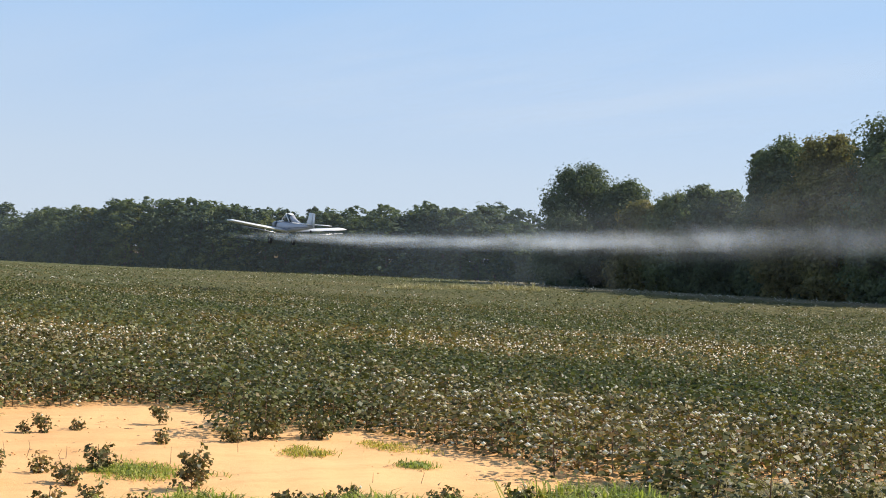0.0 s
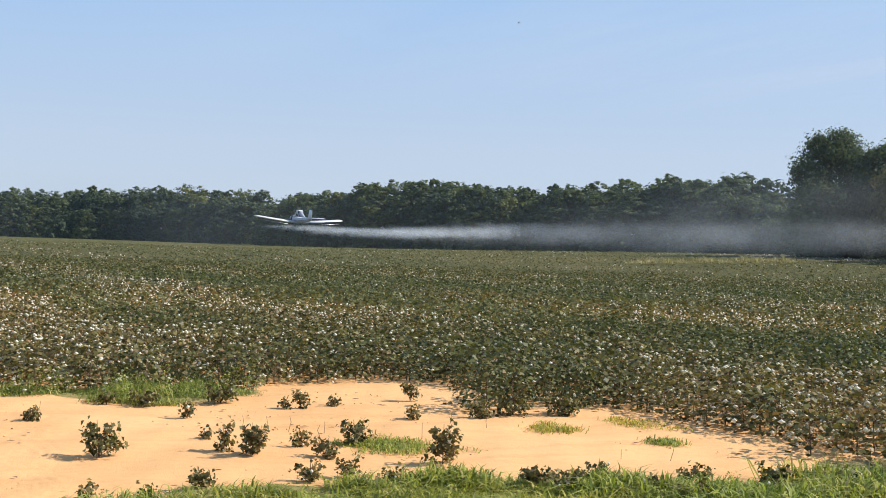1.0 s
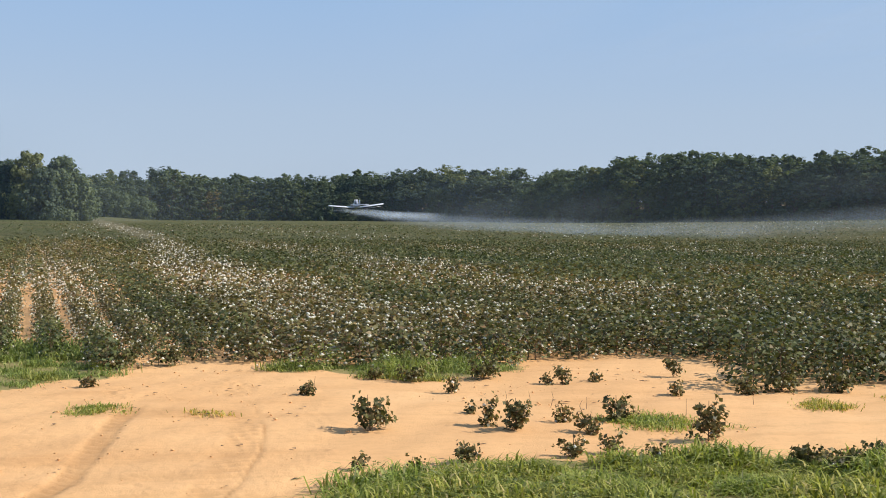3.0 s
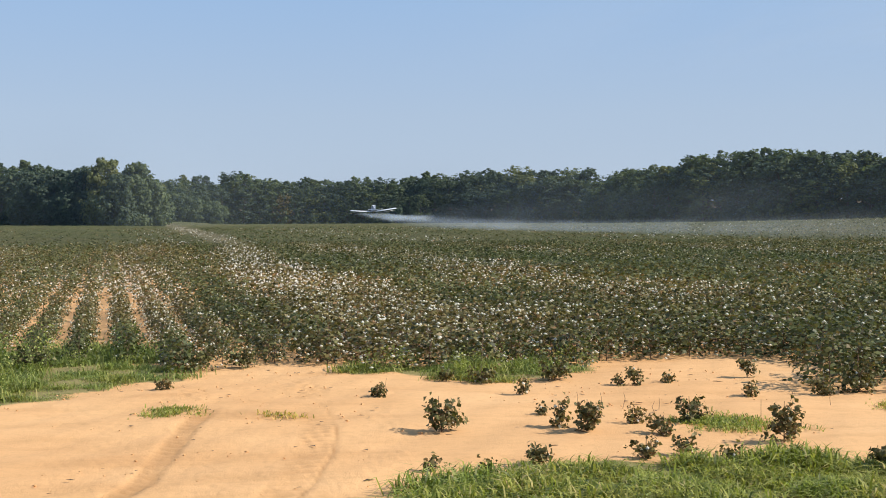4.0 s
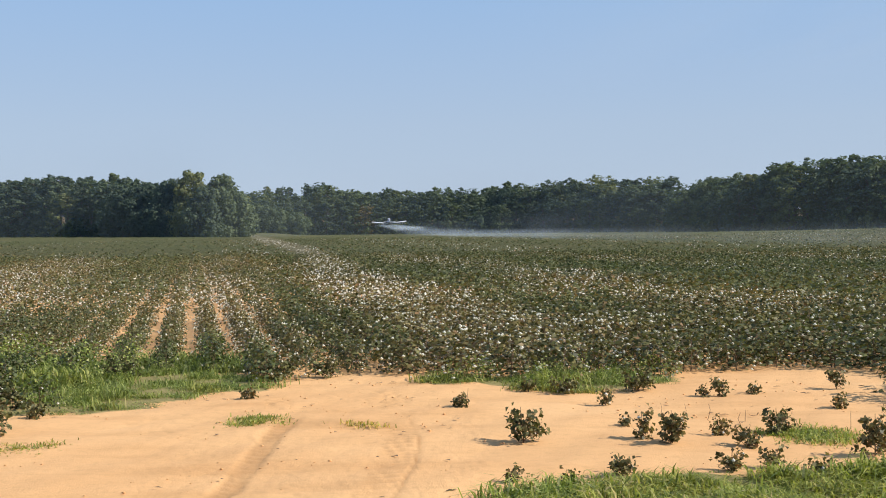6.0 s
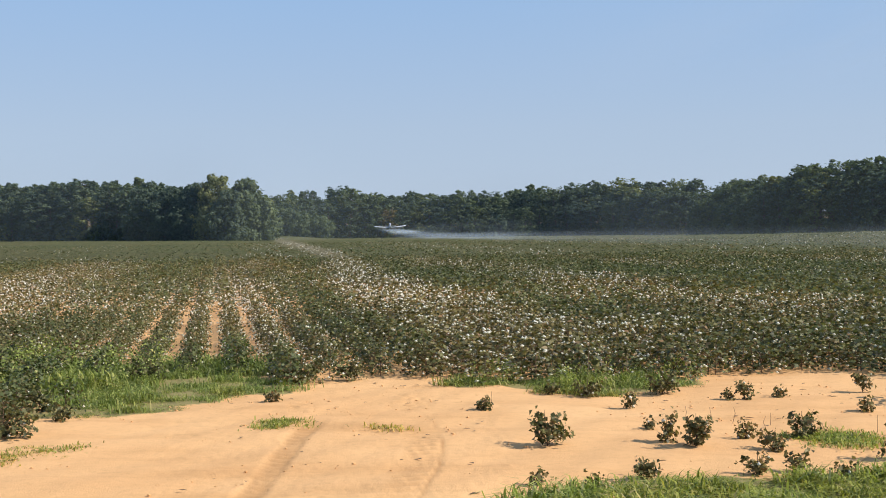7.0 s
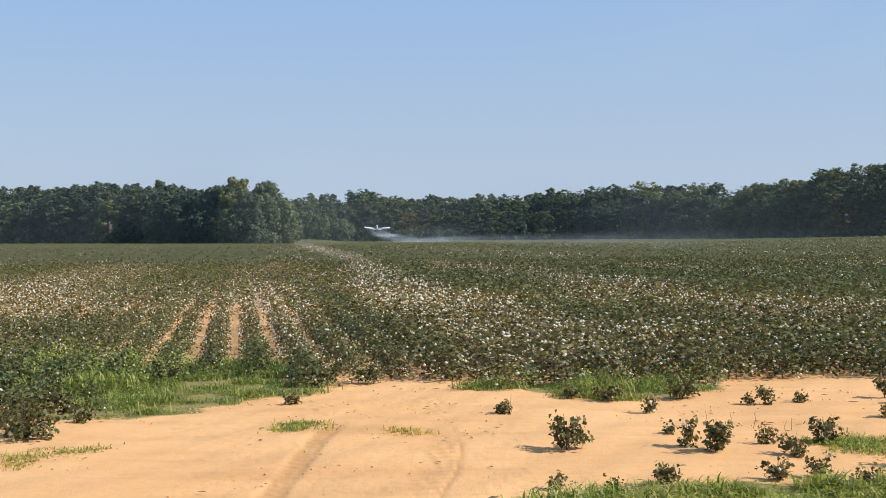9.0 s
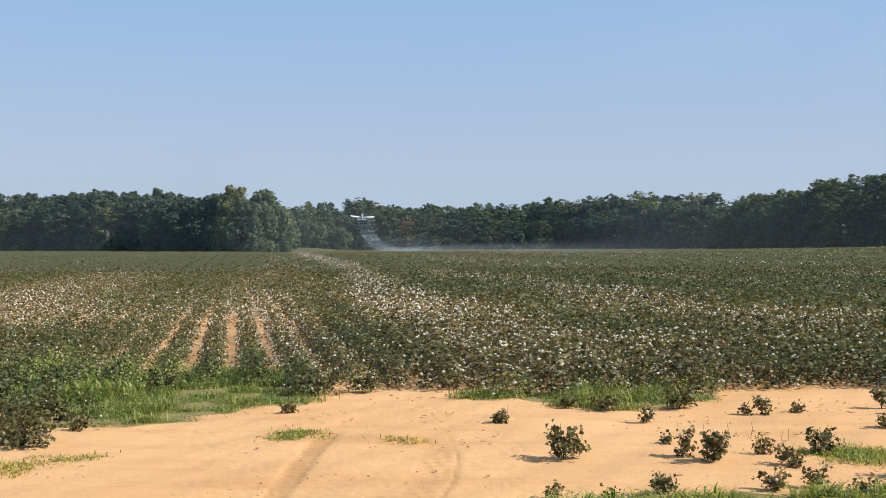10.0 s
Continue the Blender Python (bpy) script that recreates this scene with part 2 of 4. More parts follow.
def blades(rng, centres, out, size, aspect=0.8, droop=0.35):
    """A leaf at every centre, four-cornered and pointed, facing roughly along out."""
    n = len(centres)
    nrm = out + rng.normal(0, 0.55, (n, 3))
    nrm /= np.linalg.norm(nrm, axis=1, keepdims=True) + 1e-9
    a = np.cross(nrm, rng.normal(0, 1, (n, 3)))
    a /= np.linalg.norm(a, axis=1, keepdims=True) + 1e-9
    b = np.cross(nrm, a)
    s = size * rng.uniform(0.6, 1.35, (n, 1))
    v = np.stack([centres - a * s, centres + b * s * aspect + nrm * s * 0.15, centres + a * s - nrm * s * droop, centres - b * s * aspect + nrm * s * 0.15], 1).reshape(-1, 3)
    return v, np.arange(4 * n, dtype=np.int32).reshape(-1, 4)


def flecks(rng, centres, out, size, loose=0.55):
    """Three-cornered leaf tufts for what stands far off."""
    n = len(centres)
    nrm = out + rng.normal(0, loose, (n, 3))
    nrm /= np.linalg.norm(nrm, axis=1, keepdims=True) + 1e-9
    a = np.cross(nrm, rng.normal(0, 1, (n, 3)))
    a /= np.linalg.norm(a, axis=1, keepdims=True) + 1e-9
    b = np.cross(nrm, a)
    s = size * rng.uniform(0.6, 1.4, (n, 1))
    v = np.stack([centres - a * s, centres + a * s * 0.6 + b * s, centres + a * s * 0.6 - b * s], 1).reshape(-1, 3)
    return v, np.arange(3 * n, dtype=np.int32).reshape(-1, 3)


BALL_V = np.array([(1, 0, 0), (-1, 0, 0), (0, 1, 0), (0, -1, 0), (0, 0, 1), (0, 0, -1)], float)
BALL_F = np.array([(0, 2, 4), (2, 1, 4), (1, 3, 4), (3, 0, 4), (2, 0, 5), (1, 2, 5), (3, 1, 5), (0, 3, 5)], np.int32)


def balls(rng, centres, size):
    n = len(centres)
    v = (centres[:, None] + BALL_V[None] * (size * rng.uniform(0.7, 1.2, (n, 1, 1))) * rng.uniform(0.75, 1.25, (n, 6, 1))).reshape(-1, 3)
    return v, (BALL_F[None] + 6 * np.arange(n)[:, None, None]).reshape(-1, 3).astype(np.int32)


KNOB_V = np.array([(1, 0, -0.5), (-0.5, 0.87, -0.5), (-0.5, -0.87, -0.5), (0, 0, 1)], float)
KNOB_F = np.array([(0, 1, 3), (1, 2, 3), (2, 0, 3)], np.int32)


def knobs(rng, centres, size):
    """Open bolls for what stands farther off: three-sided tufts."""
    n = len(centres)
    v = (centres[:, None] + KNOB_V[None] * (1.15 * size * rng.uniform(0.7, 1.2, (n, 1, 1))) * rng.uniform(0.75, 1.25, (n, 4, 1))).reshape(-1, 3)
    return v, (KNOB_F[None] + 4 * np.arange(n)[:, None, None]).reshape(-1, 3).astype(np.int32)


def stalk(p, q, r0, r1, sides=4):
    """A thin tapered rod from p to q."""
    p, q = np.asarray(p, float), np.asarray(q, float)
    d = (q - p) / (np.linalg.norm(q - p) + 1e-9)
    a = np.cross(d, (0.31, 0.9, 0.2))
    a /= np.linalg.norm(a)
    b = np.cross(d, a)
    w = [2 * math.pi * k / sides for k in range(sides)]
    ring = np.array([math.cos(k) * a + math.sin(k) * b for k in w])
    f = np.array([(k, (k + 1) % sides, sides + (k + 1) % sides, sides + k) for k in range(sides)], np.int32)
    return np.concatenate([p + ring * r0, q + ring * r1]), f


def joined(pieces):
    """[(verts, faces, material number)] as one template."""
    vs, fs, n = [], [], 0
    for v, f, k in pieces:
        vs.append(v)
        fs.append((f + n, k))
        n += len(v)
    return np.concatenate(vs), fs


def cotton_shape(rng, leaves, lint, leaf, boll, rods=True, tall=1.0, wide=0.5):
    """Parts of one cotton plant 1 m high: stems, leaves and open bolls."""
    limbs = []
    if rods:
        limbs.append(stalk((0, 0, -0.02), (rng.normal(0, 0.03), rng.normal(0, 0.03), 0.85 * tall), 0.012, 0.004, 3))
        for k in range(4):
            z, w = rng.uniform(0.12, 0.7) * tall, rng.uniform(0, 2 * math.pi)
            l = wide * rng.uniform(0.6, 1.0) * (1.05 - 0.6 * z / tall)
            limbs.append(stalk((0, 0, z), (l * math.cos(w), l * math.sin(w), z + 0.22 * tall), 0.006, 0.003, 3))
    rods_v = np.concatenate([v for v, _ in limbs]) if limbs else np.zeros((0, 3))
    off, rods_f = 0, []
    for v, f in limbs:
        rods_f.append(f + off)
        off += len(v)
    rods_f = np.concatenate(rods_f) if rods_f else np.zeros((0, 4), np.int32)

    bump = rng.uniform(0, 6.28)

    def cloud(n, deep):
        z = rng.beta(1.0, 1.25, n) * 0.96 + 0.03
        w = rng.uniform(0, 2 * math.pi, n)
        prof = np.sqrt(np.clip(1.0 - ((z - 0.30) / 0.74) ** 2, 0.05, 1)) * (1 + 0.22 * np.sin(3 * w + bump) * np.sin(7 * z + bump))
        r = wide * prof * rng.uniform(deep, 1.0, n) ** 0.6
        c = np.stack([r * np.cos(w), r * np.sin(w), z * tall], 1)
        out = np.stack([np.cos(w) * 0.7, np.sin(w) * 0.7, np.full(n, 0.75)], 1)
        return c, out
    c, out = cloud(leaves, 0.15)
    lv, lf = (blades if rods else flecks)(rng, c, out, leaf)
    c, _ = cloud(lint, 0.5)
    bv, bf = (balls if rods else knobs)(rng, c * (1.04, 1.04, 1.0), boll)
    return (rods_v, rods_f), (lv, lf), (bv, bf)


def cotton_template(rng, *a, **k):
    (rv, rf), (lv, lf), (bv, bf) = cotton_shape(rng, *a, **k)
    return joined([p for p in ((lv, lf, 0), (bv, bf, 1), (rv, rf, 2)) if len(p[0])])


# ---- ground ----
def in_poly(x, y, poly):
    x, y = np.asarray(x, float), np.asarray(y, float)
    inside = np.zeros(x.shape, bool)
    for (x0, y0), (x1, y1) in zip(poly, poly[1:] + poly[:1]):
        cross = ((y0 > y) != (y1 > y)) & (x < (x1 - x0) * (y - y0) / (y1 - y0 + 1e-12) + x0)
        inside ^= cross
    return inside


def along_line(x, y, line):
    """How far along a broken line the nearest point of it lies."""
    best, at, run = np.full(np.shape(x), 1e9), np.zeros(np.shape(x)), 0.0
    for (x0, y0), (x1, y1) in zip(line, line[1:]):
        dx, dy = x1 - x0, y1 - y0
        l = math.hypot(dx, dy)
        u = np.clip(((x - x0) * dx + (y - y0) * dy) / (l * l), 0, 1)
        d = np.hypot(x - x0 - u * dx, y - y0 - u * dy)
        at = np.where(d < best, run + u * l, at)
        best, run = np.minimum(best, d), run + l
    return at


def near_line(x, y, line):
    """Distance from points to a broken line."""
    best = np.full(np.shape(x), 1e9)
    for (x0, y0), (x1, y1) in zip(line, line[1:]):
        dx, dy = x1 - x0, y1 - y0
        u = np.clip(((x - x0) * dx + (y - y0) * dy) / (dx * dx + dy * dy), 0, 1)
        best = np.minimum(best, np.hypot(x - x0 - u * dx, y - y0 - u * dy))
    return best


SAND = [(-9.0, 8.0), (-7.2, 15.6), (-6.2, 16.6), (-5.6, 17.8), (-4.6, 18.4), (-3.6, 20.6), (-2.2, 21.6), (-1.6, 22.6), (-0.6, 22.3), (0.3, 21.6), (1.8, 21.4), (4.2, 21.4),
        (5.2, 22.4), (6.6, 22.6), (8.4, 22.3), (8.9, 21.2), (8.0, 19.2), (7.3, 18.2), (9.0, 18.0), (10.4, 18.4), (10.2, 15.9), (10.5, 14.2), (10.2, 12.8), (10.1, 11.0), (11.0, 3.0), (-9.0, 3.0)]
TURF = {
    "fore": [(0.1, 10.2), (0.5, 11.3), (1.2, 12.0), (1.9, 12.4), (3.2, 12.8), (4.5, 12.6), (5.4, 12.5), (6.3, 12.2), (7.2, 11.6), (8.6, 11.7), (9.9, 11.9), (10.6, 9.0), (6.0, 8.0), (1.0, 8.5)],
    "west": [(-6.4, 18.0), (-4.5, 18.2), (-3.9, 19.6), (-2.5, 20.8), (-3.3, 22.6), (-5.0, 23.3), (-6.6, 22.4)],
    "weeds": [(-12.0, 24.5), (-11.0, 22.0), (-8.0, 20.6), (-6.4, 20.0), (-5.0, 23.0), (-3.2, 23.2), (-4.0, 24.6), (-8.0, 25.4)],
    "dry": [(9.6, 12.0), (10.5, 13.2), (11.4, 12.7), (15.5, 11.6), (15.5, 9.6), (10.6, 9.0)],
    "mid": [(0.1, 21.1), (1.2, 20.9), (1.7, 20.2), (2.6, 19.5), (3.6, 20.3), (4.5, 20.9), (4.3, 22.2), (3.0, 22.3), (0.3, 21.9)],
}
def bearing(degrees):
    """Unit steps along and across a line that runs at that bearing from the y axis."""
    w = radians(degrees)
    return np.array([math.sin(w), math.cos(w)]), np.array([math.cos(w), -math.sin(w)])


ALONG, ACROSS = bearing(-10.8)  # the crop rows
LANE, ASIDE = bearing(-11.2)  # the aeroplane's pass
ROW_GAP = 0.88
WOOD_EDGE = [(-230, 540), (-168, 440), (-118, 412), (-62, 405), (-92, 600), (-60, 612), (55, 612), (118, 552), (126, 440), (142, 385), (182, 312), (200, 278), (205, 225), (126, 165), (122, 128), (122, 96), (124, 60), (128, 20)]
FIELD = [(-230, 540), (-230, 20), (-9, 15.2), (-7, 15.8)] + SAND[2:24] + [(11.5, 10.5), (14, 8), (128, 20)] + WOOD_EDGE[::-1][1:-1]
TRACK_A = [(-2.5, 10.5), (-2.06, 12.25), (-2.0, 13.84), (-1.98, 15.82), (-1.85, 17.2), (-2.0, 18.3), (-2.43, 19.46)]
TRACK_B = [(-0.6, 10.5), (-0.26, 12.2), (-0.09, 13.78), (-0.05, 15.3), (-0.2, 17.22), (-0.58, 19.02), (-1.24, 21.25)]


def wave(x, y, k, o):
    """Uneven patches of about 6/k metres."""
    return (np.sin(x * k + o) + np.sin(y * k * 0.7 + 2 * o) + np.sin((x + y) * k * 1.7 + 3 * o) + np.sin((x - 0.6 * y) * k * 2.3 + o)) / 4


def build_ground():
    az = np.concatenate([np.arange(-180, -40, 4.0), np.arange(-40, -14, 0.6), np.arange(-14, 3, 0.17), np.arange(3, 66, 0.45), np.arange(66, 180, 4.0)])
    r = np.concatenate([[0.0005, 2, 4, 6, 8], np.arange(9.5, 21.5, 0.075), np.arange(21.5, 24, 0.15), 24 * 1.07 ** np.arange(0, 76), [4900]])
    a, rr = np.meshgrid(np.radians(az), r, indexing="ij")
    x, y = rr * np.sin(a) + 0.05, rr * np.cos(a) - 0.05
    z = ground_z(x, y)
    rng = np.random.default_rng(3)
    lumps = sum(h * np.sin(x * k * math.cos(w) + y * k * math.sin(w) + o) for h, k, w, o in
                [(0.012, 1.7, 0.4, 0), (0.010, 2.9, 2.1, 1), (0.007, 5.3, 1.2, 2), (0.005, 8.1, 2.7, 4)])
    z = z + lumps * (rr < 60) + rng.normal(0, 0.003, x.shape) * (rr < 26) * (rr > 9)
    ta, tb = near_line(x, y, TRACK_A), near_line(x, y, TRACK_B)
    sa_, sb_ = along_line(x, y, TRACK_A), along_line(x, y, TRACK_B)
    bars_a, bars_b = 0.5 + 0.5 * np.sign(np.sin(sa_ * 30 + 3 * np.sin(9 * x))), 0.5 + 0.5 * np.sign(np.sin(sb_ * 26 + 14 * np.abs(x + 0.2)))
    worn = 0.55 + 0.45 * np.clip(2.2 * wave(x, y, 2.3, 1.0) + 0.6, 0, 1)
    fade_a, fade_b = 1 - smooth(6.2, 7.4, sa_), 1 - smooth(6.0, 7.6, sb_)
    band_a = np.exp(-(ta / 0.15) ** 8) * fade_a
    band_b = np.exp(-(near_line(x, y, [(px - 0.24, py) for px, py in TRACK_B]) / 0.21) ** 6) * fade_b
    lip = np.exp(-(near_line(x, y, TRACK_B) / 0.022) ** 2) * fade_b * (0.3 + 0.7 * (wave(x, y, 1.3, 2.0) > -0.1))
    z = z - (0.014 * band_a + 0.010 * band_a * bars_a + 0.012 * band_b * bars_b * worn + 0.012 * lip) * (rr > 9)
    scuff = np.exp(-(np.hypot((x + 1.2) / 0.9, (y - 16.75) / 0.33)) ** 2) * worn
    churn = np.exp(-(np.hypot((x + 0.55) / 0.35, (y - 19.2) / 1.0)) ** 4) + np.exp(-(np.hypot((x + 2.3) / 0.25, (y - 18.8) / 0.8)) ** 4)
    z = z + rng.normal(0, 0.014, x.shape) * churn
    trod = (rr > 9) * np.clip(0.72 * band_a * (0.75 + 0.25 * bars_a) * worn + 0.46 * band_b * (0.4 + 0.6 * bars_b) * worn + 0.8 * lip * worn + 0.75 * scuff + 0.12 * churn, 0, 0.8)
    turf = np.zeros(x.shape)
    for poly in TURF.values():
        turf = np.maximum(turf, in_poly(x + 0.15 * np.sin(7 * y), y + 0.15 * np.sin(6 * x), poly) * 0.85)
    litter = 0.9 * ((rr > 45) & ~in_poly(x, y, FIELD))
    n, m = x.shape
    i = np.arange(n * m).reshape(n, m)
    j = np.concatenate([i[1:], i[:1]])
    q = np.stack([i[:, :-1], j[:, :-1], j[:, 1:], i[:, 1:]], -1).reshape(-1, 4)[:, ::-1]
    me = mesh_from("ground", np.stack([x, y, z], -1).reshape(-1, 3), q, [SOIL], None, {"trodden": trod.ravel(), "turf": turf.ravel(), "litter": litter.ravel()}, flat=False)
    tagged(new("ground", me), "orange sandy soil headland with tyre tracks beside the field", "ground", kind="structure")


build_ground()

# ---- the cotton field ----
def ripeness(x, y):
    """Share of open bolls and dry leaves, 0 to 1: a pale strip along the rows, pale western rows, patches."""
    lat = x * ACROSS[0] + y * ACROSS[1]
    far = x * ALONG[0] + y * ALONG[1]
    mid = np.interp(far, [18, 23, 28, 45, 66, 111, 150, 300, 480], [8.5, 7.2, 6.6, 6.9, 7.9, 11.0, 12.6, 16.8, 24.0])
    half = np.interp(far, [20, 28, 40, 66, 111, 300], [4.5, 3.4, 2.6, 2.0, 1.7, 3.0]) * (1 + 0.25 * wave(x, y, 0.5, 3.0))
    band = np.exp(-np.abs((lat - mid) / half) ** 3) * smooth(17, 25, far)
    trail = np.exp(-((lat - mid - half * 1.6) / (half * 2.0)) ** 2) * smooth(22, 27, far) * (1 - smooth(44, 70, far))
    west = (1 - smooth(1.0, 2.6, lat)) * smooth(22, 28, far) * (1 - smooth(52, 92, far))
    ridge = np.exp(-((lat - 1.6) / 0.9) ** 2) * smooth(22, 26, far) * (1 - smooth(50, 80, far))
    dark = np.exp(-((lat - 3.5) / 1.1) ** 2) * smooth(20, 24, far) * (1 - smooth(44, 62, far))
    lush = np.exp(-((lat + 2.0) / 6.0) ** 2) * smooth(110, 150, far) * (1 - smooth(260, 330, far))
    edge = np.exp(-((near_line(x, y, WOOD_EDGE[12:]) - 9) / 8.0) ** 2)
    near = 0.16 * smooth(21, 26, far) * (1 - smooth(32, 44, far)) * smooth(8, 12, lat)
    patch = 0.24 + 0.18 * wave(x, y, 0.21, 1.0) + 0.16 * wave(x, y, 0.9, 2.0)
    spot = 0.2 * np.exp(-((lat - 18.5) / 5.0) ** 2 - ((far - 54) / 7.0) ** 2)
    corner = 0.45 * np.exp(-((x - 14) ** 2 + (y - 14) ** 2) / 60)
    return np.clip(patch + corner + spot + 0.62 * band + 0.10 * trail + 0.36 * west + 0.25 * ridge + 0.9 * edge + near - 0.42 * dark - 0.22 * lush, 0.0, 1)


def build_crop():
    rng = np.random.default_rng(11)
    near = [[cotton_template(rng, n, b, 0.049, 0.036, wide=0.50) for _ in range(4)] for n, b in ((140, 2), (122, 9), (98, 20))]
    mid = [[cotton_template(rng, n, b, 0.066, 0.038, rods=False, wide=0.50) for _ in range(3)] for n, b in ((58, 0), (50, 4), (40, 13))]
    far = [[cotton_template(rng, n, b, 0.100, 0.052, rods=False, wide=1.0) for _ in range(3)] for n, b in ((32, 0), (28, 2), (23, 8))]
    lo, hi = radians(-23.5), radians(54.5)
    for sets, r0, r1, across, step, tall in ((near, 9, 38, ROW_GAP, 0.36, 0.72), (mid, 38, 112, ROW_GAP, 0.70, 0.74), (far, 112, 270, 2 * ROW_GAP, 2.3, 0.78)):
        pile = Pile()
        ls = np.arange(-306, 306) * across + 0.40
        fs = np.arange(0, 290, step)
        l, f = np.meshgrid(ls, fs, indexing="ij")
        f = f + rng.uniform(-0.4, 0.4, f.shape) * step
        l = l + rng.normal(0, 0.035, l.shape) * across
        x, y = l * ACROSS[0] + f * ALONG[0], l * ACROSS[1] + f * ALONG[1]
        r, a = np.hypot(x, y), np.arctan2(x, y)
        ragged = 12 * wave(x, y, 0.35, 1.0)
        keep = (r >= r0 + (ragged if r0 > 100 else 0)) & (r < r1 + (ragged if r1 > 100 else 0)) & (a > lo) & (a < hi)
        x, y, l, r = x[keep], y[keep], l[keep], r[keep]
        keep = in_poly(x, y, FIELD) & ~in_poly(x, y, TURF["fore"]) & ~(in_poly(x, y, TURF["dry"]) & (rng.random(len(x)) > 0.25)) & ~(in_poly(x, y, TURF["west"]) & (rng.random(len(x)) > 0.10))
        x, y, l, r = x[keep], y[keep], l[keep], r[keep]
        ripe, z = ripeness(x, y), ground_z(x, y)
        west = 1 - smooth(2.6, 4.4, l)
        # dry: browner, paler tint with distance, brightening the far rows by colour
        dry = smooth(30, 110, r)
        thin = np.exp(-np.abs((l + 1.4) / 2.3) ** 4) * (1 - smooth(33, 50, r))
        narrow = 1 - 0.75 * smooth(33, 52, r)
        ripe = np.clip(ripe + 0.18 * np.sin(12.9898 * np.round((l - 0.4) / across)) + 0.14 * wave(x, y, 1.9, 5.0), 0.02, 1)
        pick = np.clip((ripe * 3.2 + rng.normal(0, 0.4, len(x))).astype(int), 0, 2)
        for k in range(len(x)):
            if rng.random() < 0.04 + 0.04 * west[k]:
                continue
            h = tall * rng.uniform(0.75, 1.18) * (1 - 0.12 * west[k] - 0.08 * thin[k])
            w = rng.uniform(0.92, 1.3) * (1 - 0.24 * west[k] * narrow[k] - 0.14 * thin[k])
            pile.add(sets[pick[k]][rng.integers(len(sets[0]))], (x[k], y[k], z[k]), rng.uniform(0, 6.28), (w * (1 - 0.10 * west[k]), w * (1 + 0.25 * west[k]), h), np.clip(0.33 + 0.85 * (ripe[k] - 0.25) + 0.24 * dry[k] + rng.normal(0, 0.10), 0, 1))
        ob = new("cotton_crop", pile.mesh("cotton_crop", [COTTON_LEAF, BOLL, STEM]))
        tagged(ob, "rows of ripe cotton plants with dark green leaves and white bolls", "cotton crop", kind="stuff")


build_crop()


def build_canopy():
    """Far crop as one bumpy sheet at leaf height."""
    az = np.arange(-30, 62, 0.2)
    r = 58 * 1.018 ** np.arange(0, 140)
    a, rr = np.meshgrid(np.radians(az), r, indexing="ij")
    x, y = rr * np.sin(a), rr * np.cos(a)
    lat = x * ACROSS[0] + y * ACROSS[1]
    rng = np.random.default_rng(5)
    rise = np.where(lat < 7, smooth(96, 150, rr), 1.0)
    z = ground_z(x, y) + 0.03 + 0.39 * rise + rng.normal(0, 0.06, x.shape) * smooth(70, 120, rr) + 0.18 * smooth(95, 130, rr) * rise
    n, m = x.shape
    i = np.arange(n * m).reshape(n, m)
    q = np.stack([i[:-1, :-1], i[:-1, 1:], i[1:, 1:], i[1:, :-1]], -1).reshape(-1, 4)
    cx, cy = x[:-1, :-1].ravel(), y[:-1, :-1].ravel()
    lc = cx * ACROSS[0] + cy * ACROSS[1]
    q = q[in_poly(cx, cy, FIELD) & ((lc > 6) | (np.hypot(cx, cy) > 104 + 14 * wave(cx, cy, 0.35, 1.0)))]
    white = np.clip((ripeness(x, y) - 0.35) * 0.75, 0, 0.5)
    me = mesh_from("cotton_crop", np.stack([x, y, z], -1).reshape(-1, 3), q, [CANOPY], None, {"white": white.ravel()}, flat=False)
    tagged(new("cotton_crop", me), "distant olive green cotton field up to the woods", "cotton crop", kind="stuff")


build_canopy()


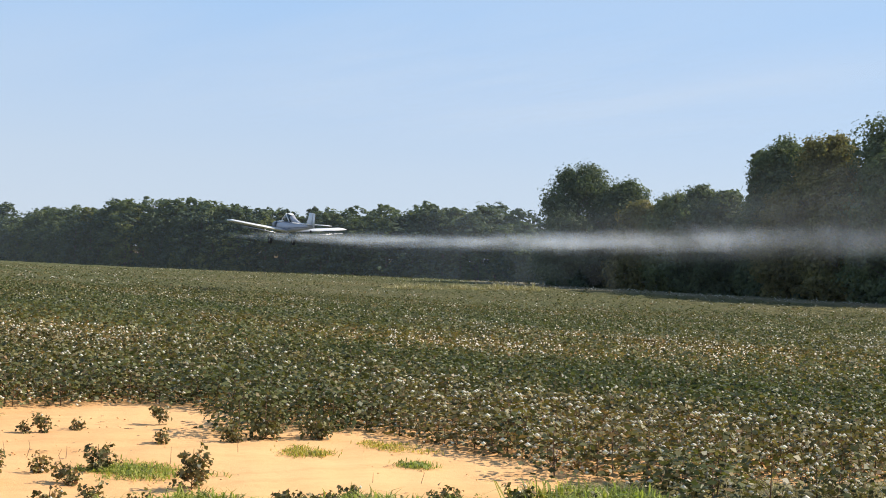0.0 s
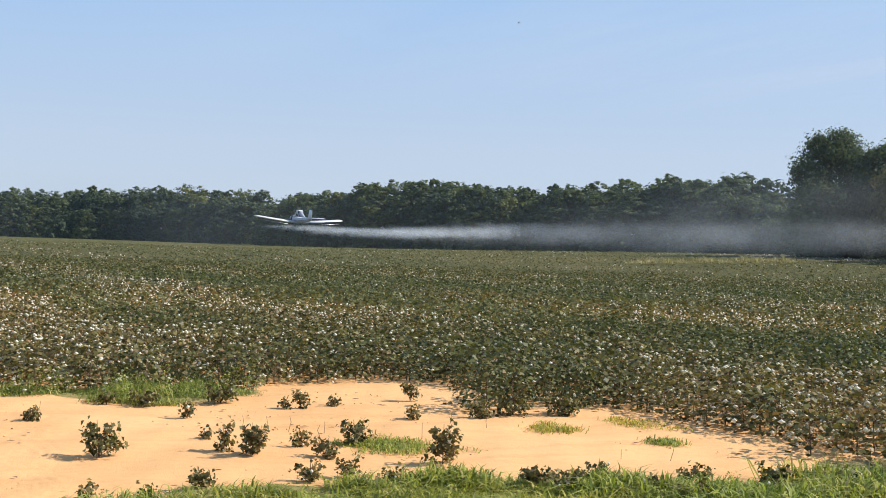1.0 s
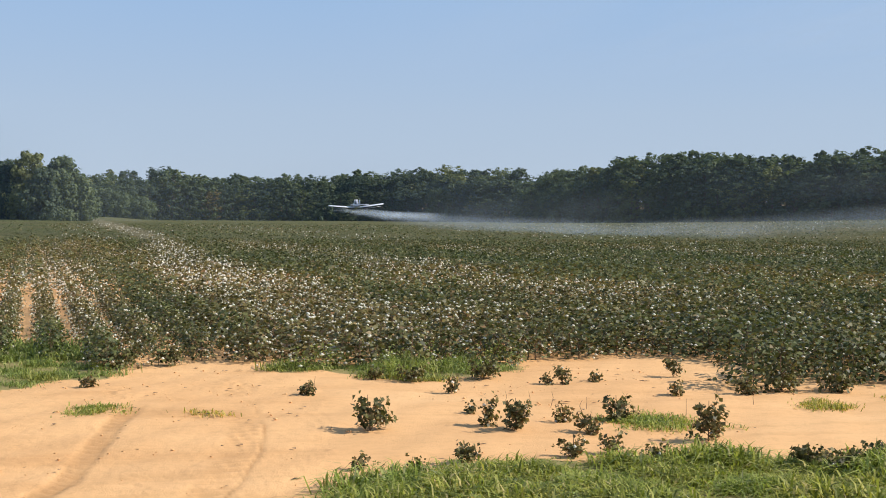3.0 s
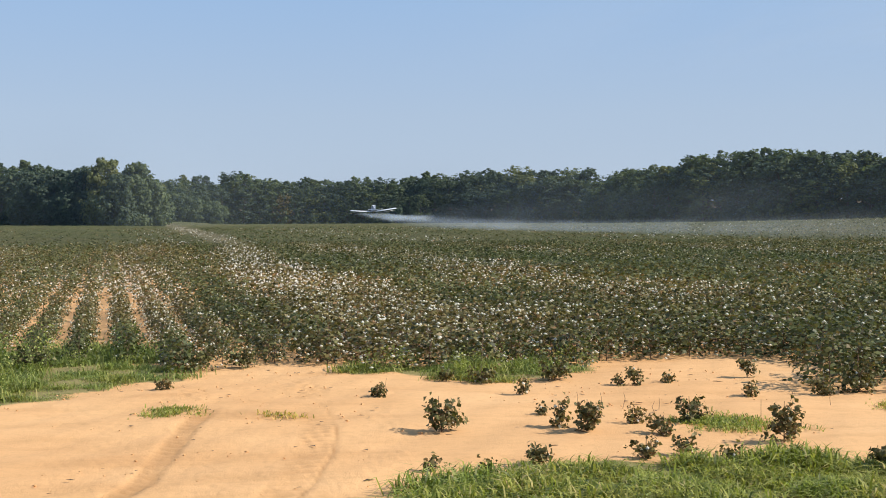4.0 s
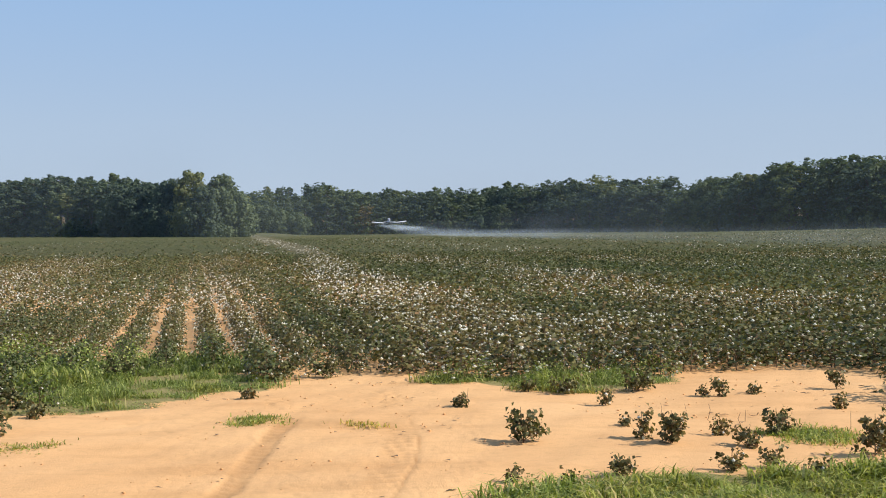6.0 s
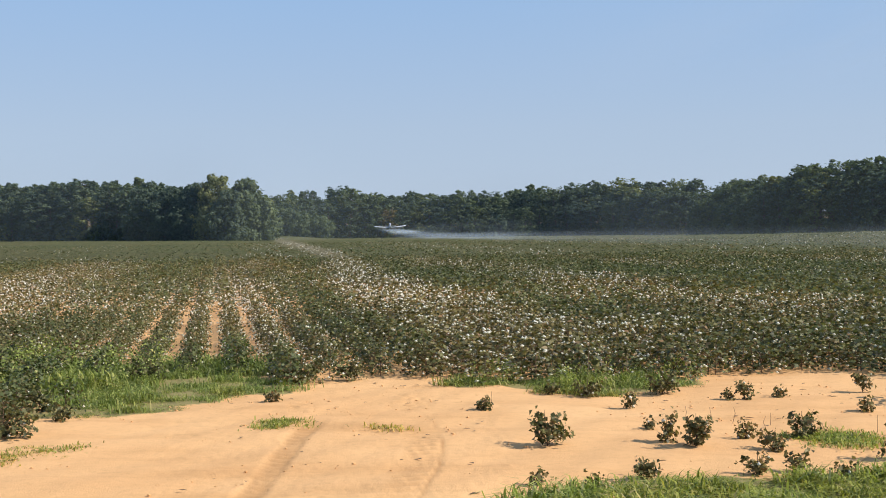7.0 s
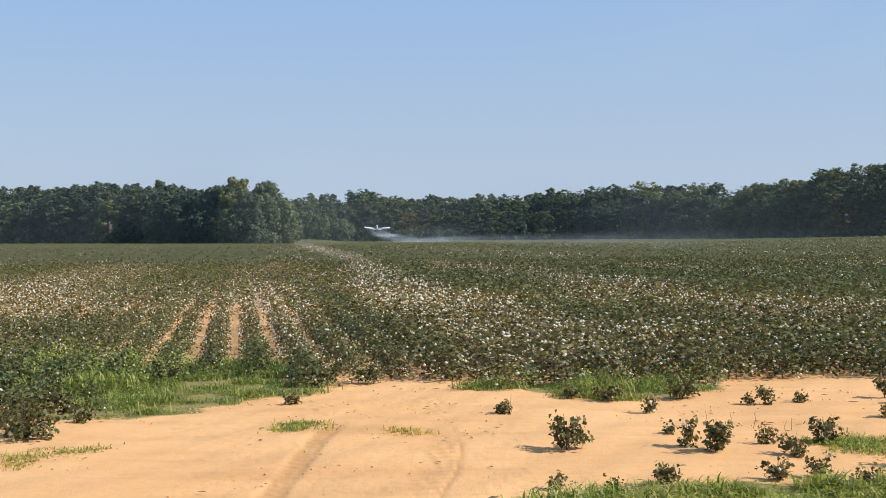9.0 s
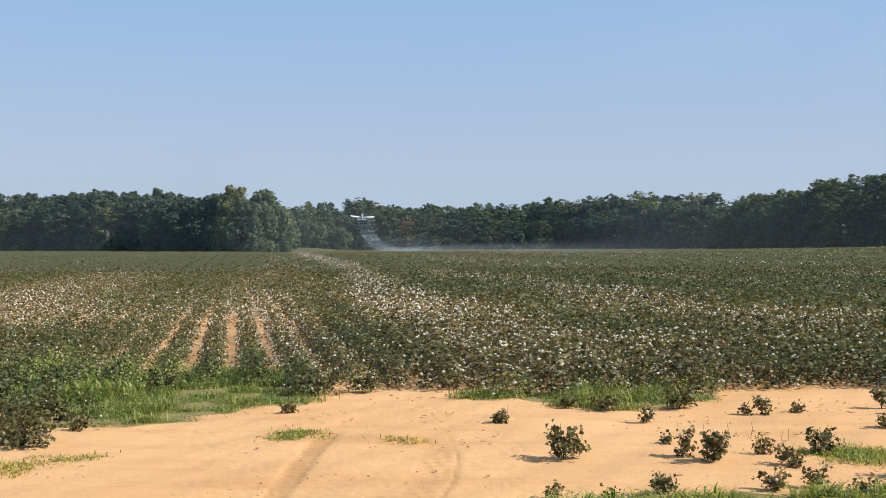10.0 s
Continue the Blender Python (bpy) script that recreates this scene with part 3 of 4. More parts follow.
# ---- trees ----
def tree_shape(rng, height, spread, lobes, per_lobe, leaf, bare=0.2, pointed=0.0):
    """Trunk and limbs, and a crown of leaf tufts in uneven lobes. Returns (wood), (leaves)."""
    wood, leaves = [], []
    top = height * 0.8
    lean = rng.normal(0, 0.02, 2) * height
    wood.append(stalk((0, 0, -0.3), (lean[0] * 0.5, lean[1] * 0.5, height * 0.45), height * 0.017, height * 0.011, 7))
    wood.append(stalk((lean[0] * 0.5, lean[1] * 0.5, height * 0.44), (lean[0], lean[1], top), height * 0.011, height * 0.003, 6))
    for k in range(lobes):
        u = (k + rng.uniform(0.1, 0.9)) / lobes
        z = height * (bare + (0.92 - bare) * u)
        w = k * 2.4 + rng.uniform(-0.6, 0.6)
        w2 = 1 + 0.14 * math.sin(2.3 * w + 9 * u)
        prof = w2 * math.sqrt(max(0.05, 1 - ((u - 0.40) / 0.63) ** 2)) if not pointed else (1.0 - 0.88 * u)
        d = spread * prof * rng.uniform(0.25, 0.82)
        c = np.array([d * math.cos(w), d * math.sin(w), z])
        rad = spread * rng.uniform(0.26, 0.46) * (0.45 + 0.7 * prof)
        wood.append(stalk((lean[0] * 0.6, lean[1] * 0.6, max(height * 0.12, z - d * 0.9)), c, height * 0.005, height * 0.0015, 4))
        n = int(per_lobe * rng.uniform(0.8, 1.2))
        # leaves gather in sprays, which stand out unevenly from the lobe
        m = max(6, n // 8)
        sprays = rng.normal(0, 1, (m, 3))
        sprays /= np.linalg.norm(sprays, axis=1, keepdims=True)
        sprays *= rng.uniform(0.45, 1.10, (m, 1))
        of = rng.integers(0, m, n)
        off = np.clip(rng.normal(0, 0.20, (n, 3)), -0.3, 0.3) * rng.uniform(0.6, 1.4, (m, 1))[of]
        p = c + (sprays[of] + off) * rad * np.array([1, 1, 0.85])
        out = sprays[of] * 0.8 + off * 3.2 + np.array([0, 0, 0.22])
        keep = p[:, 2] > 0.012 * height
        leaves.append(flecks(rng, p[keep], out[keep], leaf, 0.26))

    def pack(ps):
        vs, fs, n = [], [], 0
        for v, f in ps:
            vs.append(v)
            fs.append(f + n)
            n += len(v)
        return np.concatenate(vs), np.concatenate(fs)
    return pack(wood), pack(leaves)


def build_tree(rng, height, spread, lobes, per_lobe, leaf, tint, label, bare=0.15, pointed=0.0):
    (wv, wf), (lv, lf) = tree_shape(rng, height, spread, lobes, per_lobe, leaf, bare, pointed)
    tree = new("tree")
    trunk = new("trunk", mesh_from("trunk", wv, wf, [BARK], flat=False))
    crown = new("crown", mesh_from("crown", lv, lf, [TREE_LEAF], None, {"tint": np.full(len(lv), tint)}))
    trunk.parent = crown.parent = tree
    return tagged(tree, label, "tree")


def plant_trees():
    rng = np.random.default_rng(21)
    # standing apart at the near woods' corner and along their edge
    for x, y, h, s, tint, label, point in (
            (129, 163, 22.0, 7.0, 0.10, "tall broad oak at the corner of the near woods", 0),
            (133, 156, 19.5, 6.0, 0.22, "leafy dark green oak beside the near woods", 0),
            (123, 158, 13.0, 4.5, 0.16, "dark low oak in front of the tall oak", 0),
            (130, 148, 15.5, 4.2, 0.80, "yellow-green young tree at the woods' edge", 0),
            (131, 142, 16.5, 4.8, 0.55, "uneven green tree at the woods' edge", 0),
            (131, 136, 18.0, 4.8, 0.30, "uneven dark green tree at the woods' edge", 0),
            (131, 131, 17.0, 4.2, 0.20, "dark green tree at the woods' edge", 0),
            (132, 125, 23.5, 4.4, 0.40, "tall narrow tree above the woods' edge", 1),
            (132, 120, 24.5, 6.0, 0.28, "tall broad dark green tree of the near woods", 0),
            (128, 116, 17.0, 3.6, 0.94, "reddish brown turning tree at the woods' edge", 0),
            (131, 111, 24.5, 5.6, 0.75, "yellow-green tall tree of the near woods", 0),
            (127, 106, 19.0, 4.8, 0.85, "yellow-green tree at the woods' edge", 0),
            (131, 101, 26.0, 6.2, 0.22, "tall dark green tree of the near woods", 0),
            (126, 96, 21.0, 5.6, 0.45, "green tree at the woods' edge", 0),
            (131, 90, 27.5, 6.6, 0.12, "tall dark green tree of the near woods", 0),
            (127, 83, 22.0, 6.0, 0.35, "tall dark green tree of the near woods", 0)):
        t = build_tree(rng, h, s * (1.12 if y > 150 else 1.15), 64 if not point else 46, 560, 0.205, min(tint + 0.26, 0.96), label, 0.03, point)
        t.location = (x, y, gz(x, y))
    # the clump that stands out from the western woods
    # tints put the clump's shaded left and sunlit right into leaf colour
    for x, y, h, s, tint, label in (
            (-71, 376, 22.0, 6.5, 0.90, "tall tree with a brown tinged crown in the clump"),
            (-62, 374, 20.5, 6.5, 0.62, "broad sunlit green tree at the clump's end"),
            (-56.5, 376, 14.5, 4.6, 0.72, "lower sunlit green tree at the clump's end"),
            (-66, 368, 16.0, 6.0, 0.35, "green tree in the clump, darkened by its tint"),
            (-79, 380, 19.0, 7.0, 0.15, "green tree in the clump, darkened by its tint"),
            (-88, 386, 18.5, 7.0, 0.12, "green tree in the clump, darkened by its tint"),
            (-97, 392, 18.0, 7.0, 0.20, "green tree in the clump, darkened by its tint"),
            (203, 281, 16.5, 6.0, 0.45, "green tree at the bend of the eastern woods"),
            (207, 270, 17.0, 6.0, 0.30, "green tree at the bend of the eastern woods"),
            (-78, 592, 15.0, 5.5, 0.60, "low sunlit green tree before the far woods"),
            (-70, 590, 12.5, 6.0, 0.68, "low round sunlit tree before the far woods"),
            (-61, 592, 11.5, 5.5, 0.62, "low round sunlit tree before the far woods")):
        t = build_tree(rng, h, s * 1.1, 44, 200, 0.40, tint, label, 0.0)
        t.location = (x, y, gz(x, y))


plant_trees()


def plant_woods():
    """Mixed woods behind the field, three trees deep."""
    rng = np.random.default_rng(31)
    shapes = []
    for k in range(9):
        point = 1.0 if k in (3, 7) else 0.0
        wood, leaf = tree_shape(rng, 1.0, 0.25 if not point else 0.18, 30, 84, 0.0170, -0.02, point)
        shapes.append(joined([(leaf[0], leaf[1], 0), (wood[0], wood[1], 1)]))
    inner = []
    for k in range(9):
        wood, leaf = tree_shape(rng, 1.0, 0.25 if k % 5 != 3 else 0.17, 20, 74, 0.0175, 0.42, 1.0 if k % 5 == 3 else 0.0)
        inner.append(joined([(leaf[0], leaf[1], 0), (wood[0], wood[1], 1)]))
    fine = []  # for the near woods
    for k in range(5):
        wood, leaf = tree_shape(rng, 1.0, 0.24, 32, 120, 0.0165, 0.0, 0.0)
        fine.append(joined([(leaf[0], leaf[1], 0), (wood[0], wood[1], 1)]))
    shrubs = []
    for k in range(4):
        _, leaf = tree_shape(rng, 1.0, 0.6, 10, 56, 0.066, -0.1, 0.0)
        shrubs.append(joined([(leaf[0], leaf[1], 0)]))
    runs = [("woods_west", [(-240, 490, 21), (-168, 446, 21), (-118, 416, 21), (-96, 402, 20)]),
            ("woods_north", [(-110, 470, 20), (-100, 560, 20), (-60, 616, 23.5), (0, 620, 25), (58, 616, 26), (114, 560, 24.5)]),
            ("woods_northeast", [(114, 540, 21), (120, 450, 23.2), (144, 390, 23.8), (186, 316, 24.6), (206, 276, 20.5), (222, 235, 19)]),
            ("woods_east", [(152, 176, 16.5), (143, 152, 16), (141, 130, 17.5), (140, 96, 20), (141, 78, 21)])]
    for name, line in runs:
        pile = Pile()
        for (x0, y0, h0), (x1, y1, h1) in zip(line, line[1:]):
            l = math.hypot(x1 - x0, y1 - y0)
            ux, uy = (x1 - x0) / l, (y1 - y0) / l
            vx, vy = -uy, ux
            if vx * (x0 + x1) + vy * (y0 + y1) < 0:
                vx, vy = -vx, -vy
            for u in np.arange(0, l, 3.6):
                d, w = rng.uniform(-4, 1) - (7 if name == "woods_east" else 0), u + rng.uniform(-1, 1)
                x, y = x0 + ux * w + vx * d, y0 + uy * w + vy * d
                h = rng.uniform(3.0, 8.0) * (1.6 if rng.random() < 0.15 else 1.0)
                pile.add(shrubs[rng.integers(4)], (x, y, gz(x, y) - 0.2), rng.uniform(0, 6.28), (h * 0.9, h * 0.9, h), np.clip(rng.beta(1.8, 2.2), 0, 0.9))
            for u in np.arange(0, l, 3.4):
                d, w = rng.uniform(6, 22), u + rng.uniform(-1, 1)
                x, y = x0 + ux * w + vx * d, y0 + uy * w + vy * d
                h = rng.uniform(8, 12)
                pile.add(shrubs[rng.integers(4)], (x, y, gz(x, y) - 0.2), rng.uniform(0, 6.28), (h * 0.85, h * 0.85, h), np.clip(rng.beta(1.3, 2.6), 0, 0.9))
            for rank, (back_by, gap, f) in enumerate(((0, 6.0, 0.70), (5, 5.6, 0.90), (11, 5.2, 1.0), (18, 9.0, 1.06))):
                for u in np.arange(0, l, gap):
                    d, w = back_by + rng.uniform(-2, 2), u + rng.uniform(-2, 2)
                    x, y = x0 + ux * w + vx * d, y0 + uy * w + vy * d
                    h = (h0 + (h1 - h0) * u / l) * f * (rng.uniform(0.88, 1.11) if name != "woods_east" else rng.uniform(0.72, 1.2)) * (1 + 0.06 * math.sin(0.045 * (x + 1.7 * y)))
                    s = h * rng.uniform(1.15, 1.65) * (1.15 if rank == 0 else 1.0) * (0.8 if name == "woods_east" else 1.0)
                    tint = np.clip(rng.beta(1.3, 2.2), 0, 0.92)
                    if rng.random() < 0.006:
                        tint = 0.98
                    pile.add(fine[rng.integers(5)] if name == "woods_east" else (inner if rank else shapes)[rng.integers(9)], (x, y, gz(x, y)), rng.uniform(0, 6.28), (s, s, h), tint)
        ob = new("woods", pile.mesh("woods", [TREE_LEAF, BARK]))
        tagged(ob, "mixed green broadleaf woods closing off the cotton field", "woods", kind="stuff")


plant_woods()


def hang_haze_sheet(edge, top, mat):
    """Thin bluish sheets added before the woods: painted haze that lifts their darks."""
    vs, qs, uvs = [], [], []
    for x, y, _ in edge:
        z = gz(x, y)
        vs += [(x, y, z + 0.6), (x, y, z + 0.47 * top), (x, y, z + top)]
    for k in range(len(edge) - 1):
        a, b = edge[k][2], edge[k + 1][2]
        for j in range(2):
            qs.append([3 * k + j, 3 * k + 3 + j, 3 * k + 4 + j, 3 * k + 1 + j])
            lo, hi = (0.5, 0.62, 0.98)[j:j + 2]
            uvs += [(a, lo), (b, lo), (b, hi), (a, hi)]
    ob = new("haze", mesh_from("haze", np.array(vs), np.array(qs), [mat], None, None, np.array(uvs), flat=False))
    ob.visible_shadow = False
    tagged(ob, "faint bluish sheet added before the woods to paint haze", "haze", kind="stuff")


# third value sets how much the painted haze lightens the woods there
hang_haze_sheet([(-236, 470, 0.5), (-172, 424, 0.5), (-118, 398, 0.5), (-74, 352, 0.5), (-46, 366, 0.5), (-50, 574, 0.5), (50, 574, 0.5), (90, 530, 0.45), (98, 436, 0.26),
           (118, 362, 0.21), (150, 275, 0.21), (185, 225, 0.21), (215, 165, 0.15), (235, 120, 0.15)], 34, HAZE_SHEET)
hang_haze_sheet([(113, 215, 0.02), (112, 180, 0.3), (111, 150, 0.5), (111, 120, 0.5), (112, 60, 0.5)], 26, NEAR_HAZE_SHEET)


# ---- the headland: single plants, weeds and turf ----
def cotton_plant(rng, x, y, h, w, label, lint=2, tint=0.45):
    """A single plant: a stem with rising branches, leaves in bunches along them, open bolls."""
    rods, c, out = [stalk((0, 0, -0.02), (rng.normal(0, 0.03), rng.normal(0, 0.03), h * 0.9), 0.009, 0.003, 5)], [], []
    n = max(5, int(6 + 16 * h * w / 0.25))
    for k in range(n):
        z0, az = rng.uniform(0.0, 0.6) ** 1.3 * h, k * 2.4 + rng.uniform(-0.5, 0.5)
        reach = 0.5 * w * rng.uniform(0.55, 1.08) * (1.1 - 0.55 * z0 / h)
        tip = np.array([reach * math.cos(az), reach * math.sin(az), 0.03 + min(z0 + h * rng.uniform(-0.02, 0.46), h * rng.uniform(0.86, 1.02))])
        foot = np.array([0, 0, z0])
        rods.append(stalk(foot, tip, 0.005, 0.002, 3))
        m = rng.integers(11, 20)
        u = rng.uniform(0.35, 1.05, m)[:, None]
        c.append(foot + (tip - foot) * u + rng.normal(0, 0.035, (m, 3)))
        out.append(np.tile([0.6 * math.cos(az), 0.6 * math.sin(az), 0.7], (m, 1)))
    c, out = np.concatenate(c), np.concatenate(out)
    c[:, 2] = np.maximum(c[:, 2], 0.02)
    lv, lf = blades(rng, c, out, 0.021 + 0.010 * min(h, 0.5) / 0.5, 0.9, 0.6)
    vs, fs, i = [], [], 0
    plant = new("cotton_plant")
    for v, f in rods[1:]:
        vs.append(v)
        fs.append(f + i)
        i += len(v)
    for name, v, f, mat in (("stem", rods[0][0], rods[0][1], STEM), ("branch", np.concatenate(vs), np.concatenate(fs), STEM)):
        new(name, mesh_from(name, v, f, [mat], flat=False)).parent = plant
    new("foliage", mesh_from("foliage", lv, lf, [COTTON_LEAF], None, {"tint": np.full(len(lv), 0.42 + 0.5 * tint)})).parent = plant
    for k in range(lint):
        bv, bf = balls(rng, c[rng.integers(len(c))][None] * 1.05, 0.024)
        new("boll", mesh_from("boll", bv, bf, [BOLL], None, {"tint": np.zeros(6)}, flat=False)).parent = plant
    plant.location = (x, y, gz(x, y) - 0.01)
    return tagged(plant, label, "cotton plant", "stray cotton plants on the sand")


def scatter_plants():
    rng = np.random.default_rng(41)
    bushy, small, weak = "bushy dark green cotton plant on bare orange sand", "small cotton seedling on bare orange sand", "withered brownish cotton plant on bare sand"
    for x, y, h, w, label, tint in (
            (1.26, 15.04, 0.50, 0.60, bushy, 0.3), (3.06, 14.68, 0.48, 0.46, bushy, 0.45), (2.78, 15.1, 0.40, 0.22, weak, 0.95), (0.56, 18.14, 0.22, 0.24, small, 0.4),
            (-2.82, 19.41, 0.19, 0.32, small, 0.75), (-5.63, 17.49, 0.28, 0.30, small, 0.35), (2.78, 18.2, 0.26, 0.24, small, 0.4),
            (4.72, 18.98, 0.31, 0.26, small, 0.4), (4.46, 18.99, 0.15, 0.18, weak, 0.85), (2.73, 16.17, 0.12, 0.16, small, 0.5),
            (3.80, 15.31, 0.24, 0.26, weak, 0.9), (3.92, 14.49, 0.28, 0.30, bushy, 0.5), (4.59, 15.45, 0.36, 0.50, bushy, 0.4),
            (2.14, 12.86, 0.27, 0.30, bushy, 0.5), (0.94, 12.61, 0.14, 0.16, small, 0.5), (-5.61, 22.3, 0.52, 0.78, bushy, 0.2), (-2.58, 21.93, 0.54, 0.88, bushy, 0.2),
            (-1.75, 22.2, 0.48, 0.5, bushy, 0.3), (5.25, 13.84, 0.54, 0.44, bushy, 0.6), (3.82, 13.12, 0.22, 0.28, weak, 0.85), (6.12, 17.51, 0.20, 0.24, weak, 0.9),
            (6.85, 19.75, 0.36, 0.30, small, 0.5), (8.76, 17.6, 0.56, 0.64, bushy, 0.3), (7.94, 17.8, 0.56, 0.72, bushy, 0.3), (7.23, 17.52, 0.36, 0.36, bushy, 0.5),
            (5.33, 19.16, 0.16, 0.26, weak, 0.9), (5.71, 12.1, 0.32, 0.46, bushy, 0.7), (5.94, 11.8, 0.30, 0.44, bushy, 0.7), (6.86, 11.4, 0.26, 0.40, weak, 0.85),
            (2.3, 19.5, 0.36, 0.5, bushy, 0.4), (3.55, 19.7, 0.42, 0.62, bushy, 0.35), (1.75, 19.9, 0.22, 0.26, small, 0.4),
            (-5.95, 16.1, 0.58, 0.95, bushy, 0.25), (-6.33, 18.6, 0.42, 0.6, bushy, 0.25), (3.35, 13.0, 0.3, 0.3, weak, 0.8), (4.2, 12.7, 0.15, 0.28, bushy, 0.6),
            (4.9, 12.6, 0.14, 0.26, bushy, 0.6), (1.5, 12.45, 0.10, 0.2, bushy, 0.4),
            (7.6, 11.9, 0.27, 0.5, bushy, 0.4), (8.5, 11.6, 0.30, 0.5, bushy, 0.35), (7.1, 10.9, 0.26, 0.5, bushy, 0.5), (9.2, 11.3, 0.30, 0.5, bushy, 0.4), (6.4, 11.9, 0.3, 0.5, weak, 0.7), (8.0, 10.7, 0.28, 0.5, bushy, 0.4)):
        cotton_plant(rng, x, y, h, w, label, lint=int(h * 9), tint=tint)


scatter_plants()


def tuft_template(rng, n, tall, spread, wide=1.0):
    """A tuft of bent grass blades."""
    w = rng.uniform(0, 6.28, n)
    base = np.stack([rng.normal(0, spread * 0.45, n), rng.normal(0, spread * 0.45, n), np.zeros(n)], 1)
    h = tall * rng.uniform(0.45, 1.1, n)
    out = np.stack([np.cos(w), np.sin(w), np.zeros(n)], 1)
    side = np.stack([-np.sin(w), np.cos(w), np.zeros(n)], 1) * wide * (0.006 + 0.005 * rng.random((n, 1)))
    b = rng.uniform(0.4, 1.75, n)
    mid = base + out * (h * b * 0.35)[:, None] + np.array([0, 0, 1]) * (h * (0.66 - 0.12 * b))[:, None]
    tip = base + out * (h * b)[:, None] + np.array([0, 0, 1]) * (h * (1 - 0.42 * b))[:, None]
    v = np.stack([base - side, base + side, mid + side * 0.8, mid - side * 0.8, tip], 1).reshape(-1, 3)
    i = 5 * np.arange(n)[:, None]
    return v, [((i + [0, 1, 2, 3]).astype(np.int32), 0), ((i + [3, 2, 4]).astype(np.int32), 0)]


def grow_turf():
    rng = np.random.default_rng(51)
    sets = {"lush": [tuft_template(rng, 26, 0.25, 0.24, 1.15) for _ in range(5)], "weed": [tuft_template(rng, 46, 0.24, 0.34, 1.15) for _ in range(5)], "low": [tuft_template(rng, 34, 0.10, 0.3) for _ in range(4)]}
    jobs = [("fore", TURF["fore"], "lush", 105, 1.22, "tall lush green grass growing on the sandy verge", 0.15),
            ("west", TURF["west"], "weed", 40, 0.75, "green grass patch between sand and cotton rows", 0.1),
            ("weeds", TURF["weeds"], "weed", 40, 1.35, "bright green weeds among the first cotton rows", 0.1),
            ("dry", TURF["dry"], "lush", 60, 0.8, "dry yellowish grass at the field's corner", 0.95),
            ("ditch", [(78, 141), (90, 137), (101, 133), (101, 130), (90, 133), (77, 137)], "lush", 3.0, 5.5, "pale dry weeds along a ditch before the woods", 0.9),
            ("mid", TURF["mid"], "weed", 36, 1.0, "green grass patch at the cotton field's edge", 0.15)]
    for key, poly, kind, dense, size, label, dry in jobs:
        pile = Pile()
        xs, ys = [p[0] for p in poly], [p[1] for p in poly]
        area = (max(xs) - min(xs)) * (max(ys) - min(ys))
        mounds = []
        for _ in range(int(area * (2.1 if key != "ditch" else 0.15))):
            mounds.append((rng.uniform(min(xs), max(xs)), rng.uniform(min(ys), max(ys)), size * rng.uniform(0.22, 0.6), rng.uniform(0.5, 1.4), rng.normal(0, 0.14)))
        mounds = np.array(mounds)
        for _ in range(int(area * dense)):
            x, y = rng.uniform(min(xs), max(xs)), rng.uniform(min(ys), max(ys))
            jx, jy = x + rng.normal(0, 0.10), y + rng.normal(0, 0.10)
            if not in_poly(np.array([jx]), np.array([jy]), poly)[0] or math.hypot(x, y) < 10.3:
                continue
            # tall in the middle of a mound, short turf between the mounds
            dome = np.clip(1 - ((mounds[:, 0] - x) ** 2 + (mounds[:, 1] - y) ** 2) / mounds[:, 2] ** 2, 0, 1) ** 0.85 * mounds[:, 3]
            best = int(np.argmax(dome))
            h = float(dome[best])
            if h < 0.05 and rng.random() < (0.15 if key == "fore" else 0.45):
                continue
            s = size * rng.uniform(0.75, 1.1)
            tall = (0.18 + 1.05 * h) * s
            tint = np.clip(dry + 0.12 * wave(x, y, 0.9, 4) + (mounds[best, 4] if h > 0.05 else 0.05) + rng.normal(0, 0.1), 0, 1)
            pile.add(sets[kind][rng.integers(4)], (x, y, gz(x, y) - 0.01), rng.uniform(0, 6.28), (s * (0.6 + 0.4 * h), s * (0.6 + 0.4 * h), tall), tint)
        tagged(new("grass_patch", pile.mesh("grass_patch", [STRAW if dry > 0.85 else WEED if kind == "weed" else GRASS])), label, "grass", kind="stuff")
    bush = [cotton_template(rng, 120, 1, 0.034, 0.001, rods=False, wide=0.55) for _ in range(4)]
    for key, count, size, label in (("weeds", 80, 0.62, "bushy bright green weeds among the first cotton rows"), ("west", 26, 0.34, "low leafy green weeds on the grass patch"),
                                    ("mid", 34, 0.42, "leafy green weeds at the cotton field's edge"), ("fore", 50, 0.24, "leafy weeds among the tall grass")):
        pile, poly = Pile(), TURF[key]
        xs, ys = [p[0] for p in poly], [p[1] for p in poly]
        while count:
            x, y = rng.uniform(min(xs), max(xs)), rng.uniform(min(ys), max(ys))
            if in_poly(np.array([x]), np.array([y]), poly)[0]:
                h = size * rng.uniform(0.6, 1.25)
                pile.add(bush[rng.integers(4)], (x, y, gz(x, y) - 0.02), rng.uniform(0, 6.28), (h * 1.1, h * 1.1, h), np.clip(rng.normal(0.1, 0.15), 0, 1))
                count -= 1
        tagged(new("weed_clump", pile.mesh("weed_clump", [WEED, WEED])), label, "weeds", kind="stuff")
